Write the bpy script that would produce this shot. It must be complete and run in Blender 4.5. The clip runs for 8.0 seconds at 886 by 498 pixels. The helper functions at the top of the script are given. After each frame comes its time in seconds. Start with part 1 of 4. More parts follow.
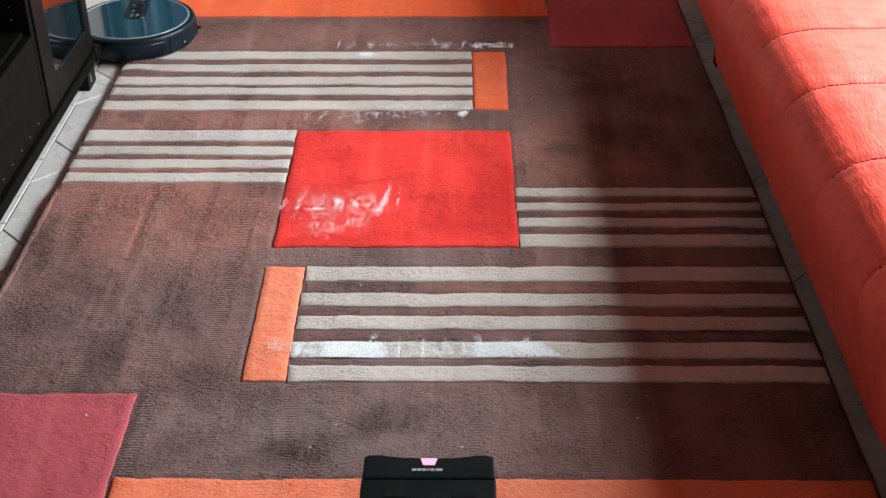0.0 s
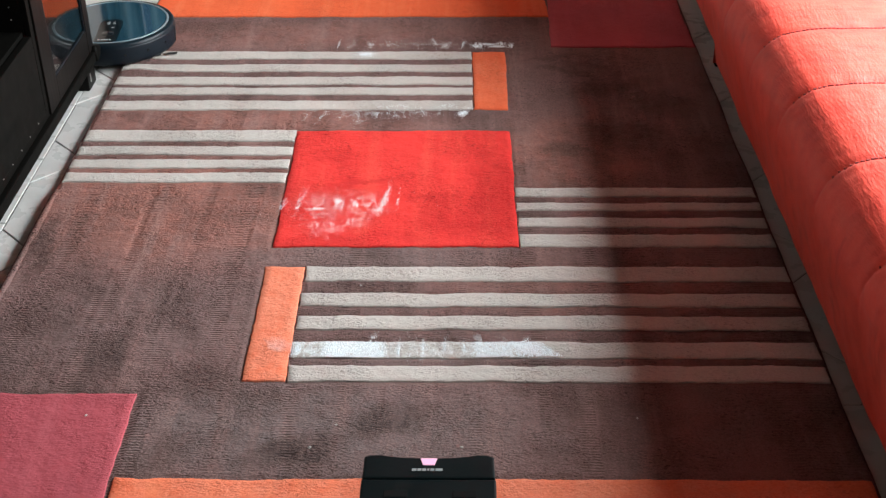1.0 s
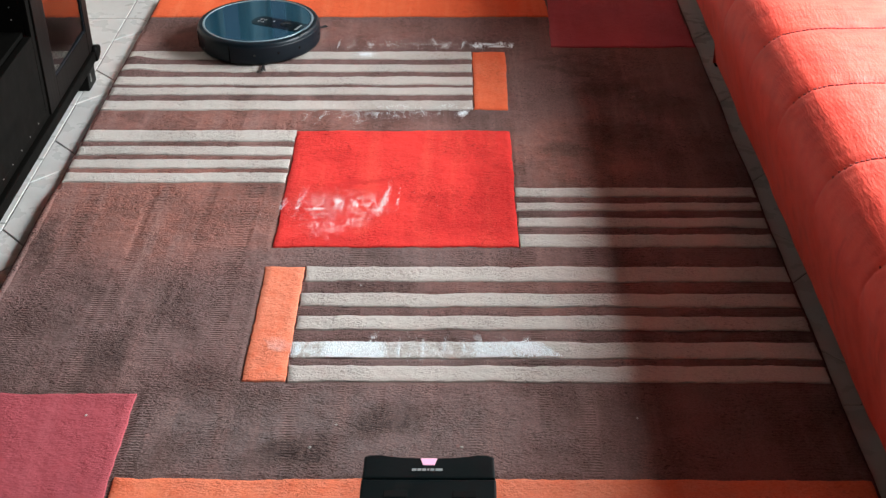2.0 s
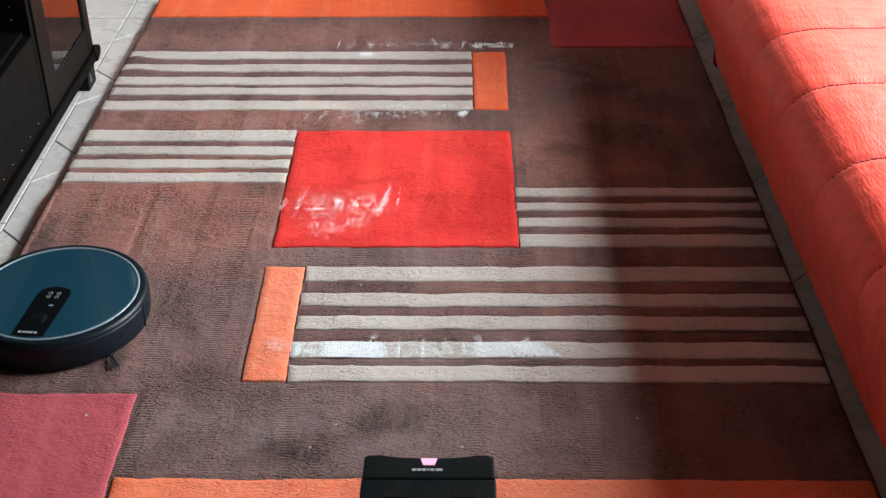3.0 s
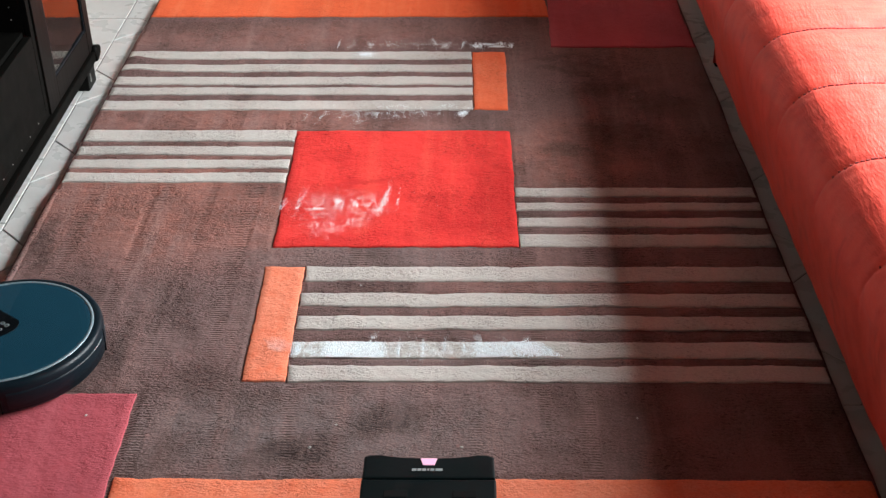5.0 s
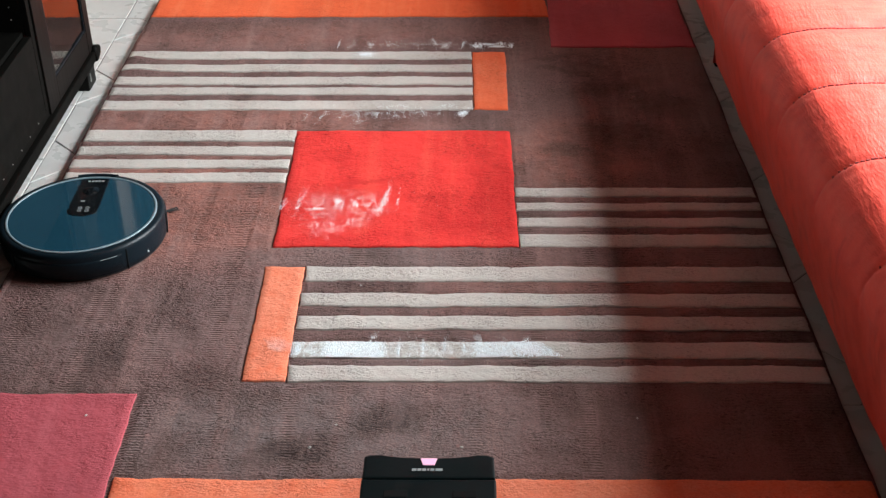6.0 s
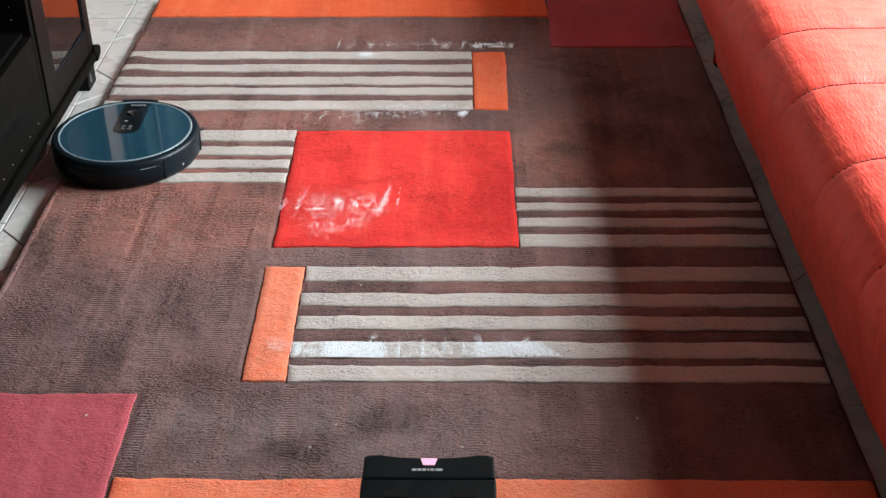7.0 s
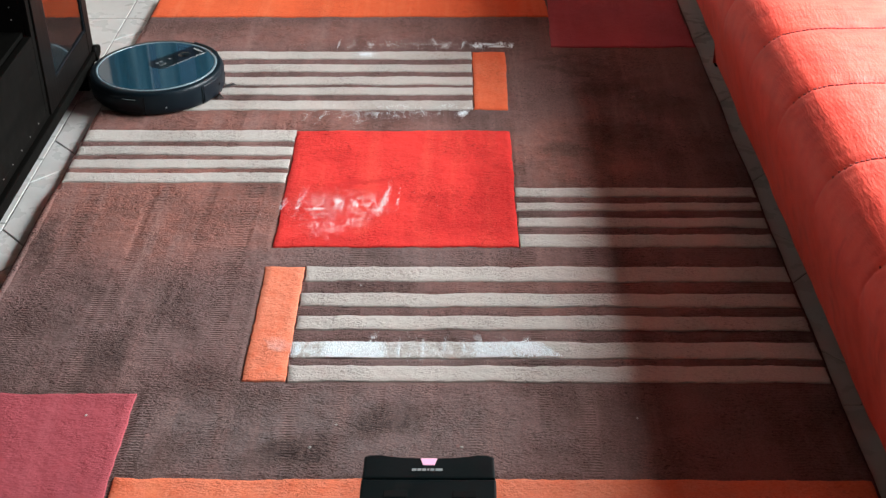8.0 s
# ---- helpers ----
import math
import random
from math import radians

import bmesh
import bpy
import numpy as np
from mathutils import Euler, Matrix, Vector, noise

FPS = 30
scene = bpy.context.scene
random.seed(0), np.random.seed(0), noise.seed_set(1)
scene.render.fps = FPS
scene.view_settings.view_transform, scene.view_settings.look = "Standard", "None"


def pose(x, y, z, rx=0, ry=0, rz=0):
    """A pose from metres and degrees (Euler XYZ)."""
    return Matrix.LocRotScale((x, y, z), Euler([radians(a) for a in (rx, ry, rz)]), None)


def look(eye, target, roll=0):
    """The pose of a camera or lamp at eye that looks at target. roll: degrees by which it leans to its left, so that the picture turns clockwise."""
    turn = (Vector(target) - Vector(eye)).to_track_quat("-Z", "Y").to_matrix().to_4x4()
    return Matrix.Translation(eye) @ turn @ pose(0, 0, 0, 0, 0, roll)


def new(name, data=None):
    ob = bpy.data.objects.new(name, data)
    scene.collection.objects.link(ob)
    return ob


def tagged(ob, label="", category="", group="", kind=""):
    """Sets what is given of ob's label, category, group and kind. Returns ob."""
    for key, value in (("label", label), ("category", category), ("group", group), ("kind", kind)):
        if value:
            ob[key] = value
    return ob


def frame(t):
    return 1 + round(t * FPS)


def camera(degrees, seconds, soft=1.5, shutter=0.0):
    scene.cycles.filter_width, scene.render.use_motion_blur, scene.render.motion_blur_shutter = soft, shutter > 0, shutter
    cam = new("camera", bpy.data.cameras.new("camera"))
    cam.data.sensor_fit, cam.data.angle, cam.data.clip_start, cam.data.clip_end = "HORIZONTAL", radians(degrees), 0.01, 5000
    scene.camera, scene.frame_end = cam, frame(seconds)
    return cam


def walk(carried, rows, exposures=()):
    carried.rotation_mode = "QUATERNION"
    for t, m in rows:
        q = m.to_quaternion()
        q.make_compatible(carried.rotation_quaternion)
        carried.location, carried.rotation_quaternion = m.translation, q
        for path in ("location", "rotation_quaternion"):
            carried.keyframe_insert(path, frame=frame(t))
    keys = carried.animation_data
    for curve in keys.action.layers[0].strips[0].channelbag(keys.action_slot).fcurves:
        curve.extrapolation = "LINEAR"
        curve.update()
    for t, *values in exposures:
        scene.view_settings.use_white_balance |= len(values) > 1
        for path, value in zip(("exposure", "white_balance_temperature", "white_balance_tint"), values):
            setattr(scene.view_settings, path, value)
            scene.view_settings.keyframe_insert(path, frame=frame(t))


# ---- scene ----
cam = camera(39.52, 8.0, soft=1.4)
VIEW = look((0.0, 0.0, 1.412), (-0.01914, 1.68384, 0.33293), -0.277)
walk(cam, [(0.0, VIEW), (8.0, VIEW)])

# ---------- world and light ----------
SUN_ELEV, SUN_TURN = 52.0, 90.0
world = bpy.data.worlds.new("sky")
scene.world = world
world.use_nodes = True
wn = world.node_tree
sky = wn.nodes.new("ShaderNodeTexSky")
sky.sky_type, sky.sun_disc = "NISHITA", False
sky.sun_elevation, sky.sun_rotation = radians(SUN_ELEV), radians(SUN_TURN)
wn.links.new(sky.outputs[0], wn.nodes["Background"].inputs[0])
wn.nodes["Background"].inputs[1].default_value = 0.05


def window_light(name, m, w, h, power, colour, spread=180.0):
    data = bpy.data.lights.new(name, "AREA")
    data.shape, data.size, data.size_y = "RECTANGLE", w, h
    data.energy, data.color, data.spread = power, colour, radians(spread)
    ob = new(name, data)
    ob.matrix_world = m
    return ob


# room extents
RX0, RX1, RY0, RY1, RZ = -1.46, 2.32, -2.4, 4.9, 2.75
FLOOR = -0.012
# wide window in the east wall, behind the sofa
WY0, WY1, WZ0, WZ1 = 1.4, 4.7, 0.72, 2.05
# window in the north wall, seen in the gloss of the robot's lid
NX0, NX1, NZ0, NZ1 = -1.40, -0.35, 0.55, 1.95
window_light("side_window_light", look((RX1 + 0.05, (WY0 + WY1) / 2, (WZ0 + WZ1) / 2), (-0.2, (WY0 + WY1) / 2, -0.2)),
             WY1 - WY0 - 0.1, WZ1 - WZ0 - 0.06, 224.0, (0.90, 0.97, 1.0), 120.0)

# ---------- material helpers ----------
def material(name, colour, rough=0.6, metal=0.0, spec=0.5):
    m = bpy.data.materials.new(name)
    m.use_nodes = True
    b = m.node_tree.nodes["Principled BSDF"]
    b.inputs["Base Color"].default_value = (*colour, 1)
    b.inputs["Roughness"].default_value = rough
    b.inputs["Metallic"].default_value = metal
    b.inputs["Specular IOR Level"].default_value = spec
    return m, m.node_tree, b


def node(t, kind, **values):
    n = t.nodes.new(kind)
    for k, v in values.items():
        n.inputs[k].default_value = v
    return n


def coords(t, scale=(1, 1, 1), turn=(0, 0, 0)):
    c = t.nodes.new("ShaderNodeTexCoord")
    mp = node(t, "ShaderNodeMapping", Scale=scale, Rotation=turn)
    t.links.new(c.outputs["Object"], mp.inputs["Vector"])
    return mp.outputs[0]


def noisy(t, vec, scale, detail=3.0, rough=0.55, lo=0.3, hi=0.7, to=(0.0, 1.0)):
    n = node(t, "ShaderNodeTexNoise", Scale=scale, Detail=detail, Roughness=rough)
    t.links.new(vec, n.inputs["Vector"])
    r = node(t, "ShaderNodeMapRange")
    r.inputs["From Min"].default_value, r.inputs["From Max"].default_value = lo, hi
    r.inputs["To Min"].default_value, r.inputs["To Max"].default_value = to
    t.links.new(n.outputs["Fac"], r.inputs["Value"])
    return r.outputs[0]


def mix(t, fac, a, b, blend="MIX"):
    m = t.nodes.new("ShaderNodeMix")
    m.data_type, m.blend_type = "RGBA", blend
    for socket, value in ((m.inputs[0], fac), (m.inputs[6], a), (m.inputs[7], b)):
        if hasattr(value, "links"):
            t.links.new(value, socket)
        elif isinstance(value, tuple):
            socket.default_value = (*value, 1)
        else:
            socket.default_value = value
    return m.outputs[2]


def bump(t, b, height, strength, distance):
    n = node(t, "ShaderNodeBump", Strength=strength, Distance=distance)
    t.links.new(height, n.inputs["Height"])
    if b.inputs["Normal"].links:
        t.links.new(b.inputs["Normal"].links[0].from_socket, n.inputs["Normal"])
    t.links.new(n.outputs[0], b.inputs["Normal"])


def math_node(t, op, a, b):
    m = t.nodes.new("ShaderNodeMath")
    m.operation = op
    for socket, value in ((m.inputs[0], a), (m.inputs[1], b)):
        if hasattr(value, "links"):
            t.links.new(value, socket)
        else:
            socket.default_value = value
    return m.outputs[0]


def spots(t, v, places):
    """A mask of soft ragged spots. places: x, y, half length, half width, turn in degrees, strength"""
    warp = node(t, "ShaderNodeTexNoise", Scale=9.0, Detail=7.0, Roughness=0.78)
    t.links.new(v, warp.inputs["Vector"])
    shifted = t.nodes.new("ShaderNodeVectorMath")
    shifted.operation = "MULTIPLY_ADD"
    t.links.new(warp.outputs["Color"], shifted.inputs[0])
    shifted.inputs[1].default_value = (0.16, 0.16, 0.0)
    t.links.new(v, shifted.inputs[2])
    total = None
    for x, y, rx, ry, turn, strength in places:
        mp = t.nodes.new("ShaderNodeMapping")
        mp.vector_type = "TEXTURE"
        mp.inputs["Location"].default_value = (x + 0.08, y + 0.08, 0.0)
        mp.inputs["Rotation"].default_value = (0, 0, radians(turn))
        mp.inputs["Scale"].default_value = (rx, ry, 1000.0)
        t.links.new(shifted.outputs[0], mp.inputs["Vector"])
        length = t.nodes.new("ShaderNodeVectorMath")
        length.operation = "LENGTH"
        t.links.new(mp.outputs[0], length.inputs[0])
        r = node(t, "ShaderNodeMapRange")
        r.interpolation_type = "SMOOTHSTEP"
        r.inputs["From Min"].default_value, r.inputs["From Max"].default_value = 0.25, 1.15
        r.inputs["To Min"].default_value, r.inputs["To Max"].default_value = strength, 0.0
        t.links.new(length.outputs["Value"], r.inputs["Value"])
        total = r.outputs[0] if total is None else math_node(t, "MAXIMUM", total, r.outputs[0])
    return math_node(t, "MULTIPLY", total, noisy(t, v, 26.0, 5.0, 0.7, 0.30, 0.60, (0.45, 1.0)))


def pile(name, base, dark, light, streak=0.5, grain=0.35, relief=0.45, blotch=0.3, gap_shade=0.25, ribs=0.0, warm=None, cool=None, dark_spots=()):
    """Cut wool pile: brushed strokes, blotches, rows of tufts, shade painted into the crevices between them."""
    m, t, b = material(name, base, 0.95, 0.0, 0.12)
    v = coords(t)
    c = base
    if warm:
        c = mix(t, spots(t, v, warm[1]), c, warm[0])
    if cool:
        c = mix(t, spots(t, v, cool[1]), c, cool[0])
    # broad cloudy wear, then strokes of the brush along the length of the rug
    c = mix(t, noisy(t, v, 3.3, 6.0, 0.68, 0.48, 0.72, (0.0, blotch)), c, dark)
    c = mix(t, noisy(t, coords(t, (13.0, 0.9, 1.0), (0, 0, 0.05)), 1.6, 4.0, 0.6, 0.50, 0.70, (0.0, streak)), c, light)
    c = mix(t, noisy(t, coords(t, (4.0, 1.3, 1.0), (0, 0, -0.12)), 2.4, 4.0, 0.6, 0.52, 0.72, (0.0, streak * 0.6)), c, dark)
    # ragged dark spots at set places
    if dark_spots:
        c = mix(t, spots(t, v, dark_spots), c, dark)
    # tufts
    rough_patch = noisy(t, v, 6.5, 4.0, 0.65, 0.42, 0.62, (0.12, 1.0))
    fine = noisy(t, coords(t, (1.0, 1.5, 1.0)), 230.0, 3.0, 0.7, 0.40, 0.66)
    c = mix(t, math_node(t, "MULTIPLY", fine, grain), c, dark)
    c = mix(t, noisy(t, v, 330.0, 2.0, 0.7, 0.52, 0.72, (0.0, grain * 0.8)), c, light)
    # shade between tufts is put into the colour where the bump dips
    shade_tone = tuple(0.30 * q for q in dark)
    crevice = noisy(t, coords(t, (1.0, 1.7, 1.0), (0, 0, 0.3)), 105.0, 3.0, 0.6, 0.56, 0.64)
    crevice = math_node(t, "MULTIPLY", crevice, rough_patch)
    c = mix(t, math_node(t, "MULTIPLY", crevice, gap_shade), c, shade_tone)
    tufts = math_node(t, "MULTIPLY", noisy(t, coords(t, (1.0, 1.6, 1.0)), 150.0, 3.0, 0.7, 0.25, 0.75), rough_patch)
    height = math_node(t, "SUBTRACT", tufts, math_node(t, "MULTIPLY", crevice, 0.9))
    if ribs:
        w = node(t, "ShaderNodeTexWave", Scale=46.0, Distortion=2.6, Detail=2.0)
        w.inputs["Detail Scale"].default_value = 3.0
        w.bands_direction = "Y"
        t.links.new(v, w.inputs["Vector"])
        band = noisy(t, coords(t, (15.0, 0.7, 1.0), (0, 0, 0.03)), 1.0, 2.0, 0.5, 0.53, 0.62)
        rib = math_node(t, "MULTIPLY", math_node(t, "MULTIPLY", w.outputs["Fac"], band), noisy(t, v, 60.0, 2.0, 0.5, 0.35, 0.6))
        # gaps of the ribs take the same painted shade
        c = mix(t, math_node(t, "MULTIPLY", rib, ribs), c, shade_tone)
        height = math_node(t, "SUBTRACT", height, rib)
    t.links.new(c, b.inputs["Base Color"])
    b.inputs["Sheen Weight"].default_value = 0.10
    b.inputs["Sheen Roughness"].default_value = 0.5
    b.inputs["Sheen Tint"].default_value = (*light, 1)
    bump(t, b, height, relief, 0.006)
    bump(t, b, noisy(t, v, 30.0, 3.0, 0.6, 0.25, 0.75), 0.16, 0.012)
    return m


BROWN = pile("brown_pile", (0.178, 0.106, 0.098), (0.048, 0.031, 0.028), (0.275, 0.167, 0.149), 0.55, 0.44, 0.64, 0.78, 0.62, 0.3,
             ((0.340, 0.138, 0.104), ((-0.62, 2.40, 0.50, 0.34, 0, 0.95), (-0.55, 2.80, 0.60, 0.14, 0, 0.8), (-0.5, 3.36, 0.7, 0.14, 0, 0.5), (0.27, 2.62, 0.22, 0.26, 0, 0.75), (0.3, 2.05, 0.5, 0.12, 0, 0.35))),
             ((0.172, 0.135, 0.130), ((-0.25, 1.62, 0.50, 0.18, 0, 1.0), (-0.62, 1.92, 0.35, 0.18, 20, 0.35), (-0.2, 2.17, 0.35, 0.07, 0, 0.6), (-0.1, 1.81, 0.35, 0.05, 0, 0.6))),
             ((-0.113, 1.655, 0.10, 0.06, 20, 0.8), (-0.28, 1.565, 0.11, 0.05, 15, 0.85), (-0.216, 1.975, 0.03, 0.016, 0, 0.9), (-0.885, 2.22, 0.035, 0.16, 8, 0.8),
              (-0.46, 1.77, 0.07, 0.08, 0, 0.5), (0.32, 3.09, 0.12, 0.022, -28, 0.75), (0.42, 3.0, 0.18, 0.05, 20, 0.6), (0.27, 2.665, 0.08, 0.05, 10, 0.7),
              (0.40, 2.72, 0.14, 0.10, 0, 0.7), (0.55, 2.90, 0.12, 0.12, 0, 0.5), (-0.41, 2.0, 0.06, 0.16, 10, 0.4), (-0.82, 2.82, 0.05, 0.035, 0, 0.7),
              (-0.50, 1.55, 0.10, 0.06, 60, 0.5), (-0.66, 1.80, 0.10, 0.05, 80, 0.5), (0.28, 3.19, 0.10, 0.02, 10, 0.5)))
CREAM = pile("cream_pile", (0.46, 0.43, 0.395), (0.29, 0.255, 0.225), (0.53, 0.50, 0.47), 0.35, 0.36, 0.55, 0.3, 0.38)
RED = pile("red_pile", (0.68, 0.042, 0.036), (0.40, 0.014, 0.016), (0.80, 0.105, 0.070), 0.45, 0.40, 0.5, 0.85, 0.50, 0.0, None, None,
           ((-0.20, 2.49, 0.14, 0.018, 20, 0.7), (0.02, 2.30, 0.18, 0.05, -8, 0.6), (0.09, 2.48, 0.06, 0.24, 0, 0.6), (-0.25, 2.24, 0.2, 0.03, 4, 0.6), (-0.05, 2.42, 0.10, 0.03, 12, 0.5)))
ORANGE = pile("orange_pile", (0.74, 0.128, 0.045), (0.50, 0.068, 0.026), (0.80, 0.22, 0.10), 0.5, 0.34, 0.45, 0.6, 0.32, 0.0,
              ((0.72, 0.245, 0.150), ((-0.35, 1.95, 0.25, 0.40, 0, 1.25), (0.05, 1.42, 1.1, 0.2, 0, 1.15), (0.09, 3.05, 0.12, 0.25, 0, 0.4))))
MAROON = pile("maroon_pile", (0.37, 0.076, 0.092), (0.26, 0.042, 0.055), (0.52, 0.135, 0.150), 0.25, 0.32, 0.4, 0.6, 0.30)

PLASTER, t, b = material("wall_paint", (0.33, 0.275, 0.235), 0.85, 0.0, 0.3)
bump(t, b, noisy(t, coords(t), 90.0, 4.0), 0.25, 0.002)
CEILING_PAINT, t, b = material("ceiling_paint", (0.52, 0.49, 0.45), 0.9, 0.0, 0.3)
bump(t, b, noisy(t, coords(t), 70.0, 3.0), 0.2, 0.002)
GROUT, t, b = material("grout", (0.20, 0.195, 0.185), 0.9)
t.links.new(mix(t, noisy(t, coords(t), 30.0), (0.24, 0.235, 0.22), (0.13, 0.125, 0.115)), b.inputs["Base Color"])

TILE, t, b = material("ceramic_tile", (0.66, 0.66, 0.63), 0.28, 0.0, 0.5)
v = coords(t)
info = t.nodes.new("ShaderNodeObjectInfo")
c = mix(t, noisy(t, v, 9.0, 5.0, 0.65), (0.54, 0.54, 0.52), (0.46, 0.455, 0.43))
c = mix(t, info.outputs["Random"], c, mix(t, 0.5, c, (0.46, 0.46, 0.45)))
t.links.new(c, b.inputs["Base Color"])
t.links.new(noisy(t, v, 14.0, 3.0, 0.5, 0.3, 0.7, (0.2, 0.42)), b.inputs["Roughness"])
bump(t, b, noisy(t, v, 25.0, 3.0), 0.15, 0.002)

SOFA_CLOTH, t, b = material("red_microfibre", (0.80, 0.08, 0.055), 0.50, 0.0, 0.5)
v = coords(t)
c = mix(t, noisy(t, v, 5.0, 4.0, 0.6), (0.90, 0.105, 0.068), (0.83, 0.080, 0.050))
c = mix(t, noisy(t, v, 22.0, 4.0, 0.6, 0.48, 0.75, (0.0, 0.5)), c, (0.58, 0.028, 0.020))
# scuffs along the front
c = mix(t, noisy(t, coords(t, (9.0, 9.0, 4.0)), 1.0, 5.0, 0.7, 0.60, 0.72, (0.0, 0.45)), c, (0.36, 0.018, 0.012))
t.links.new(c, b.inputs["Base Color"])
b.inputs["Sheen Weight"].default_value = 0.05
b.inputs["Sheen Roughness"].default_value = 0.34
b.inputs["Sheen Tint"].default_value = (1.0, 0.74, 0.72, 1)
sep = t.nodes.new("ShaderNodeSeparateXYZ")
t.links.new(v, sep.inputs[0])
upper = node(t, "ShaderNodeMapRange")
upper.inputs["From Min"].default_value, upper.inputs["From Max"].default_value = 0.27, 0.40
t.links.new(sep.outputs["Z"], upper.inputs["Value"])
# fine wrinkles along the front roll, long creases across the seat
front = node(t, "ShaderNodeMapRange")
front.inputs["From Min"].default_value, front.inputs["From Max"].default_value = 1.02, 0.72
t.links.new(sep.outputs["X"], front.inputs["Value"])
bend = node(t, "ShaderNodeTexNoise", Scale=16.0, Detail=3.0)
t.links.new(v, bend.inputs["Vector"])
warped = t.nodes.new("ShaderNodeVectorMath")
warped.operation = "MULTIPLY_ADD"
t.links.new(bend.outputs["Color"], warped.inputs[0])
warped.inputs[1].default_value = (3.4, 1.0, 3.4)
t.links.new(coords(t, (210.0, 46.0, 210.0), (0, 0, 0.10)), warped.inputs[2])
wrinkle = math_node(t, "MULTIPLY", noisy(t, warped.outputs[0], 1.0, 2.0, 0.5, 0.3, 0.7), upper.outputs[0])
wrinkle = math_node(t, "MULTIPLY", wrinkle, front.outputs[0])
bump(t, b, wrinkle, 0.34, 0.0020)
crease = noisy(t, coords(t, (5.0, 55.0, 40.0), (0, 0, 0.12)), 1.0, 3.0, 0.6, 0.5, 0.8)
bump(t, b, math_node(t, "MULTIPLY", crease, upper.outputs[0]), 0.16, 0.003)
bump(t, b, noisy(t, v, 9.0, 2.0), 0.15, 0.010)
bump(t, b, noisy(t, v, 420.0, 2.0), 0.2, 0.0010)
THREAD, t, b = material("dark_red_thread", (0.20, 0.014, 0.013), 0.8)

WENGE, t, b = material("dark_wenge", (0.020, 0.014, 0.011), 0.6, 0.0, 0.03)
v = coords(t, (60.0, 4.0, 60.0))
t.links.new(mix(t, noisy(t, v, 1.0, 4.0), (0.0050, 0.0046, 0.0040), (0.0030, 0.0028, 0.0025)), b.inputs["Base Color"])
t.links.new(noisy(t, coords(t), 18.0, 3.0, 0.6, 0.3, 0.7, (0.45, 0.62)), b.inputs["Roughness"])
bump(t, b, noisy(t, v, 1.0, 3.0), 0.2, 0.001)
DOOR_WOOD, t, b = material("door_wenge", (0.040, 0.027, 0.022), 0.40, 0.0, 0.08)
v = coords(t, (60.0, 60.0, 5.0))
t.links.new(mix(t, noisy(t, v, 1.0, 4.0), (0.0060, 0.0048, 0.0042), (0.0034, 0.0028, 0.0026)), b.inputs["Base Color"])
bump(t, b, noisy(t, v, 1.0, 3.0), 0.2, 0.001)
BACKING, t, b = material("black_inside", (0.006, 0.005, 0.005), 0.9, 0.0, 0.1)
t.links.new(mix(t, noisy(t, coords(t), 12.0), (0.007, 0.006, 0.006), (0.004, 0.004, 0.004)), b.inputs["Base Color"])
METAL, t, b = material("brushed_metal", (0.62, 0.62, 0.60), 0.35, 1.0)
GLASS, t, b = material("pane_glass", (0.75, 0.80, 0.80), 0.02, 0.0, 0.5)
b.inputs["Transmission Weight"].default_value = 1.0
b.inputs["IOR"].default_value = 1.42

BODY_BLACK, t, b = material("robot_black", (0.004, 0.009, 0.013), 0.36, 0.0, 0.2)
v = coords(t)
t.links.new(noisy(t, v, 40.0, 3.0, 0.6, 0.3, 0.7, (0.28, 0.45)), b.inputs["Roughness"])
bump(t, b, noisy(t, v, 900.0, 2.0), 0.15, 0.0005)
BUMPER_BLACK, t, b = material("bumper_black", (0.005, 0.008, 0.012), 0.42, 0.0, 0.2)
bump(t, b, noisy(t, coords(t), 700.0, 2.0), 0.2, 0.0005)
PETROL, t, b = material("petrol_glass_lid", (0.012, 0.055, 0.085), 0.06, 0.0, 0.35)
b.inputs["Coat Weight"].default_value = 1.0
b.inputs["Coat Roughness"].default_value = 0.03
t.links.new(mix(t, noisy(t, coords(t), 6.0), (0.0085, 0.040, 0.063), (0.011, 0.047, 0.072)), b.inputs["Base Color"])
SILVER, t, b = material("silver_trim", (0.22, 0.29, 0.32), 0.38, 0.3)
PANEL_BLACK, t, b = material("panel_black", (0.004, 0.005, 0.006), 0.08, 0.0, 0.5)
PRINT, t, b = material("pale_print", (0.26, 0.285, 0.29), 0.5)
RUBBER, t, b = material("black_rubber", (0.015, 0.015, 0.016), 0.85)
BRISTLE, t, b = material("dark_bristle", (0.009, 0.008, 0.008), 0.9)
DOCK_BLACK, t, b = material("dock_plastic", (0.0020, 0.0055, 0.0062), 0.38, 0.0, 0.16)
bump(t, b, noisy(t, coords(t), 800.0, 2.0), 0.15, 0.0005)
t.links.new(noisy(t, coords(t), 30.0, 3.0, 0.6, 0.3, 0.7, (0.3, 0.48)), b.inputs["Roughness"])
LED, t, b = material("pink_lens", (0.45, 0.22, 0.33), 0.4)
b.inputs["Emission Color"].default_value = (1.0, 0.58, 0.80, 1)
b.inputs["Emission Strength"].default_value = 0.62
POWDER, t, b = material("white_powder", (0.82, 0.895, 0.92), 0.95, 0.0, 0.2)
CRUMB, t, b = material("pale_crumb", (0.42, 0.40, 0.37), 0.9)
CURTAIN, t, b = material("blue_cloth", (0.22, 0.36, 0.42), 0.9, 0.0, 0.2)
c = mix(t, noisy(t, coords(t, (40.0, 40.0, 1.0)), 1.0, 3.0), (0.16, 0.29, 0.36), (0.34, 0.46, 0.50))
t.links.new(c, b.inputs["Base Color"])
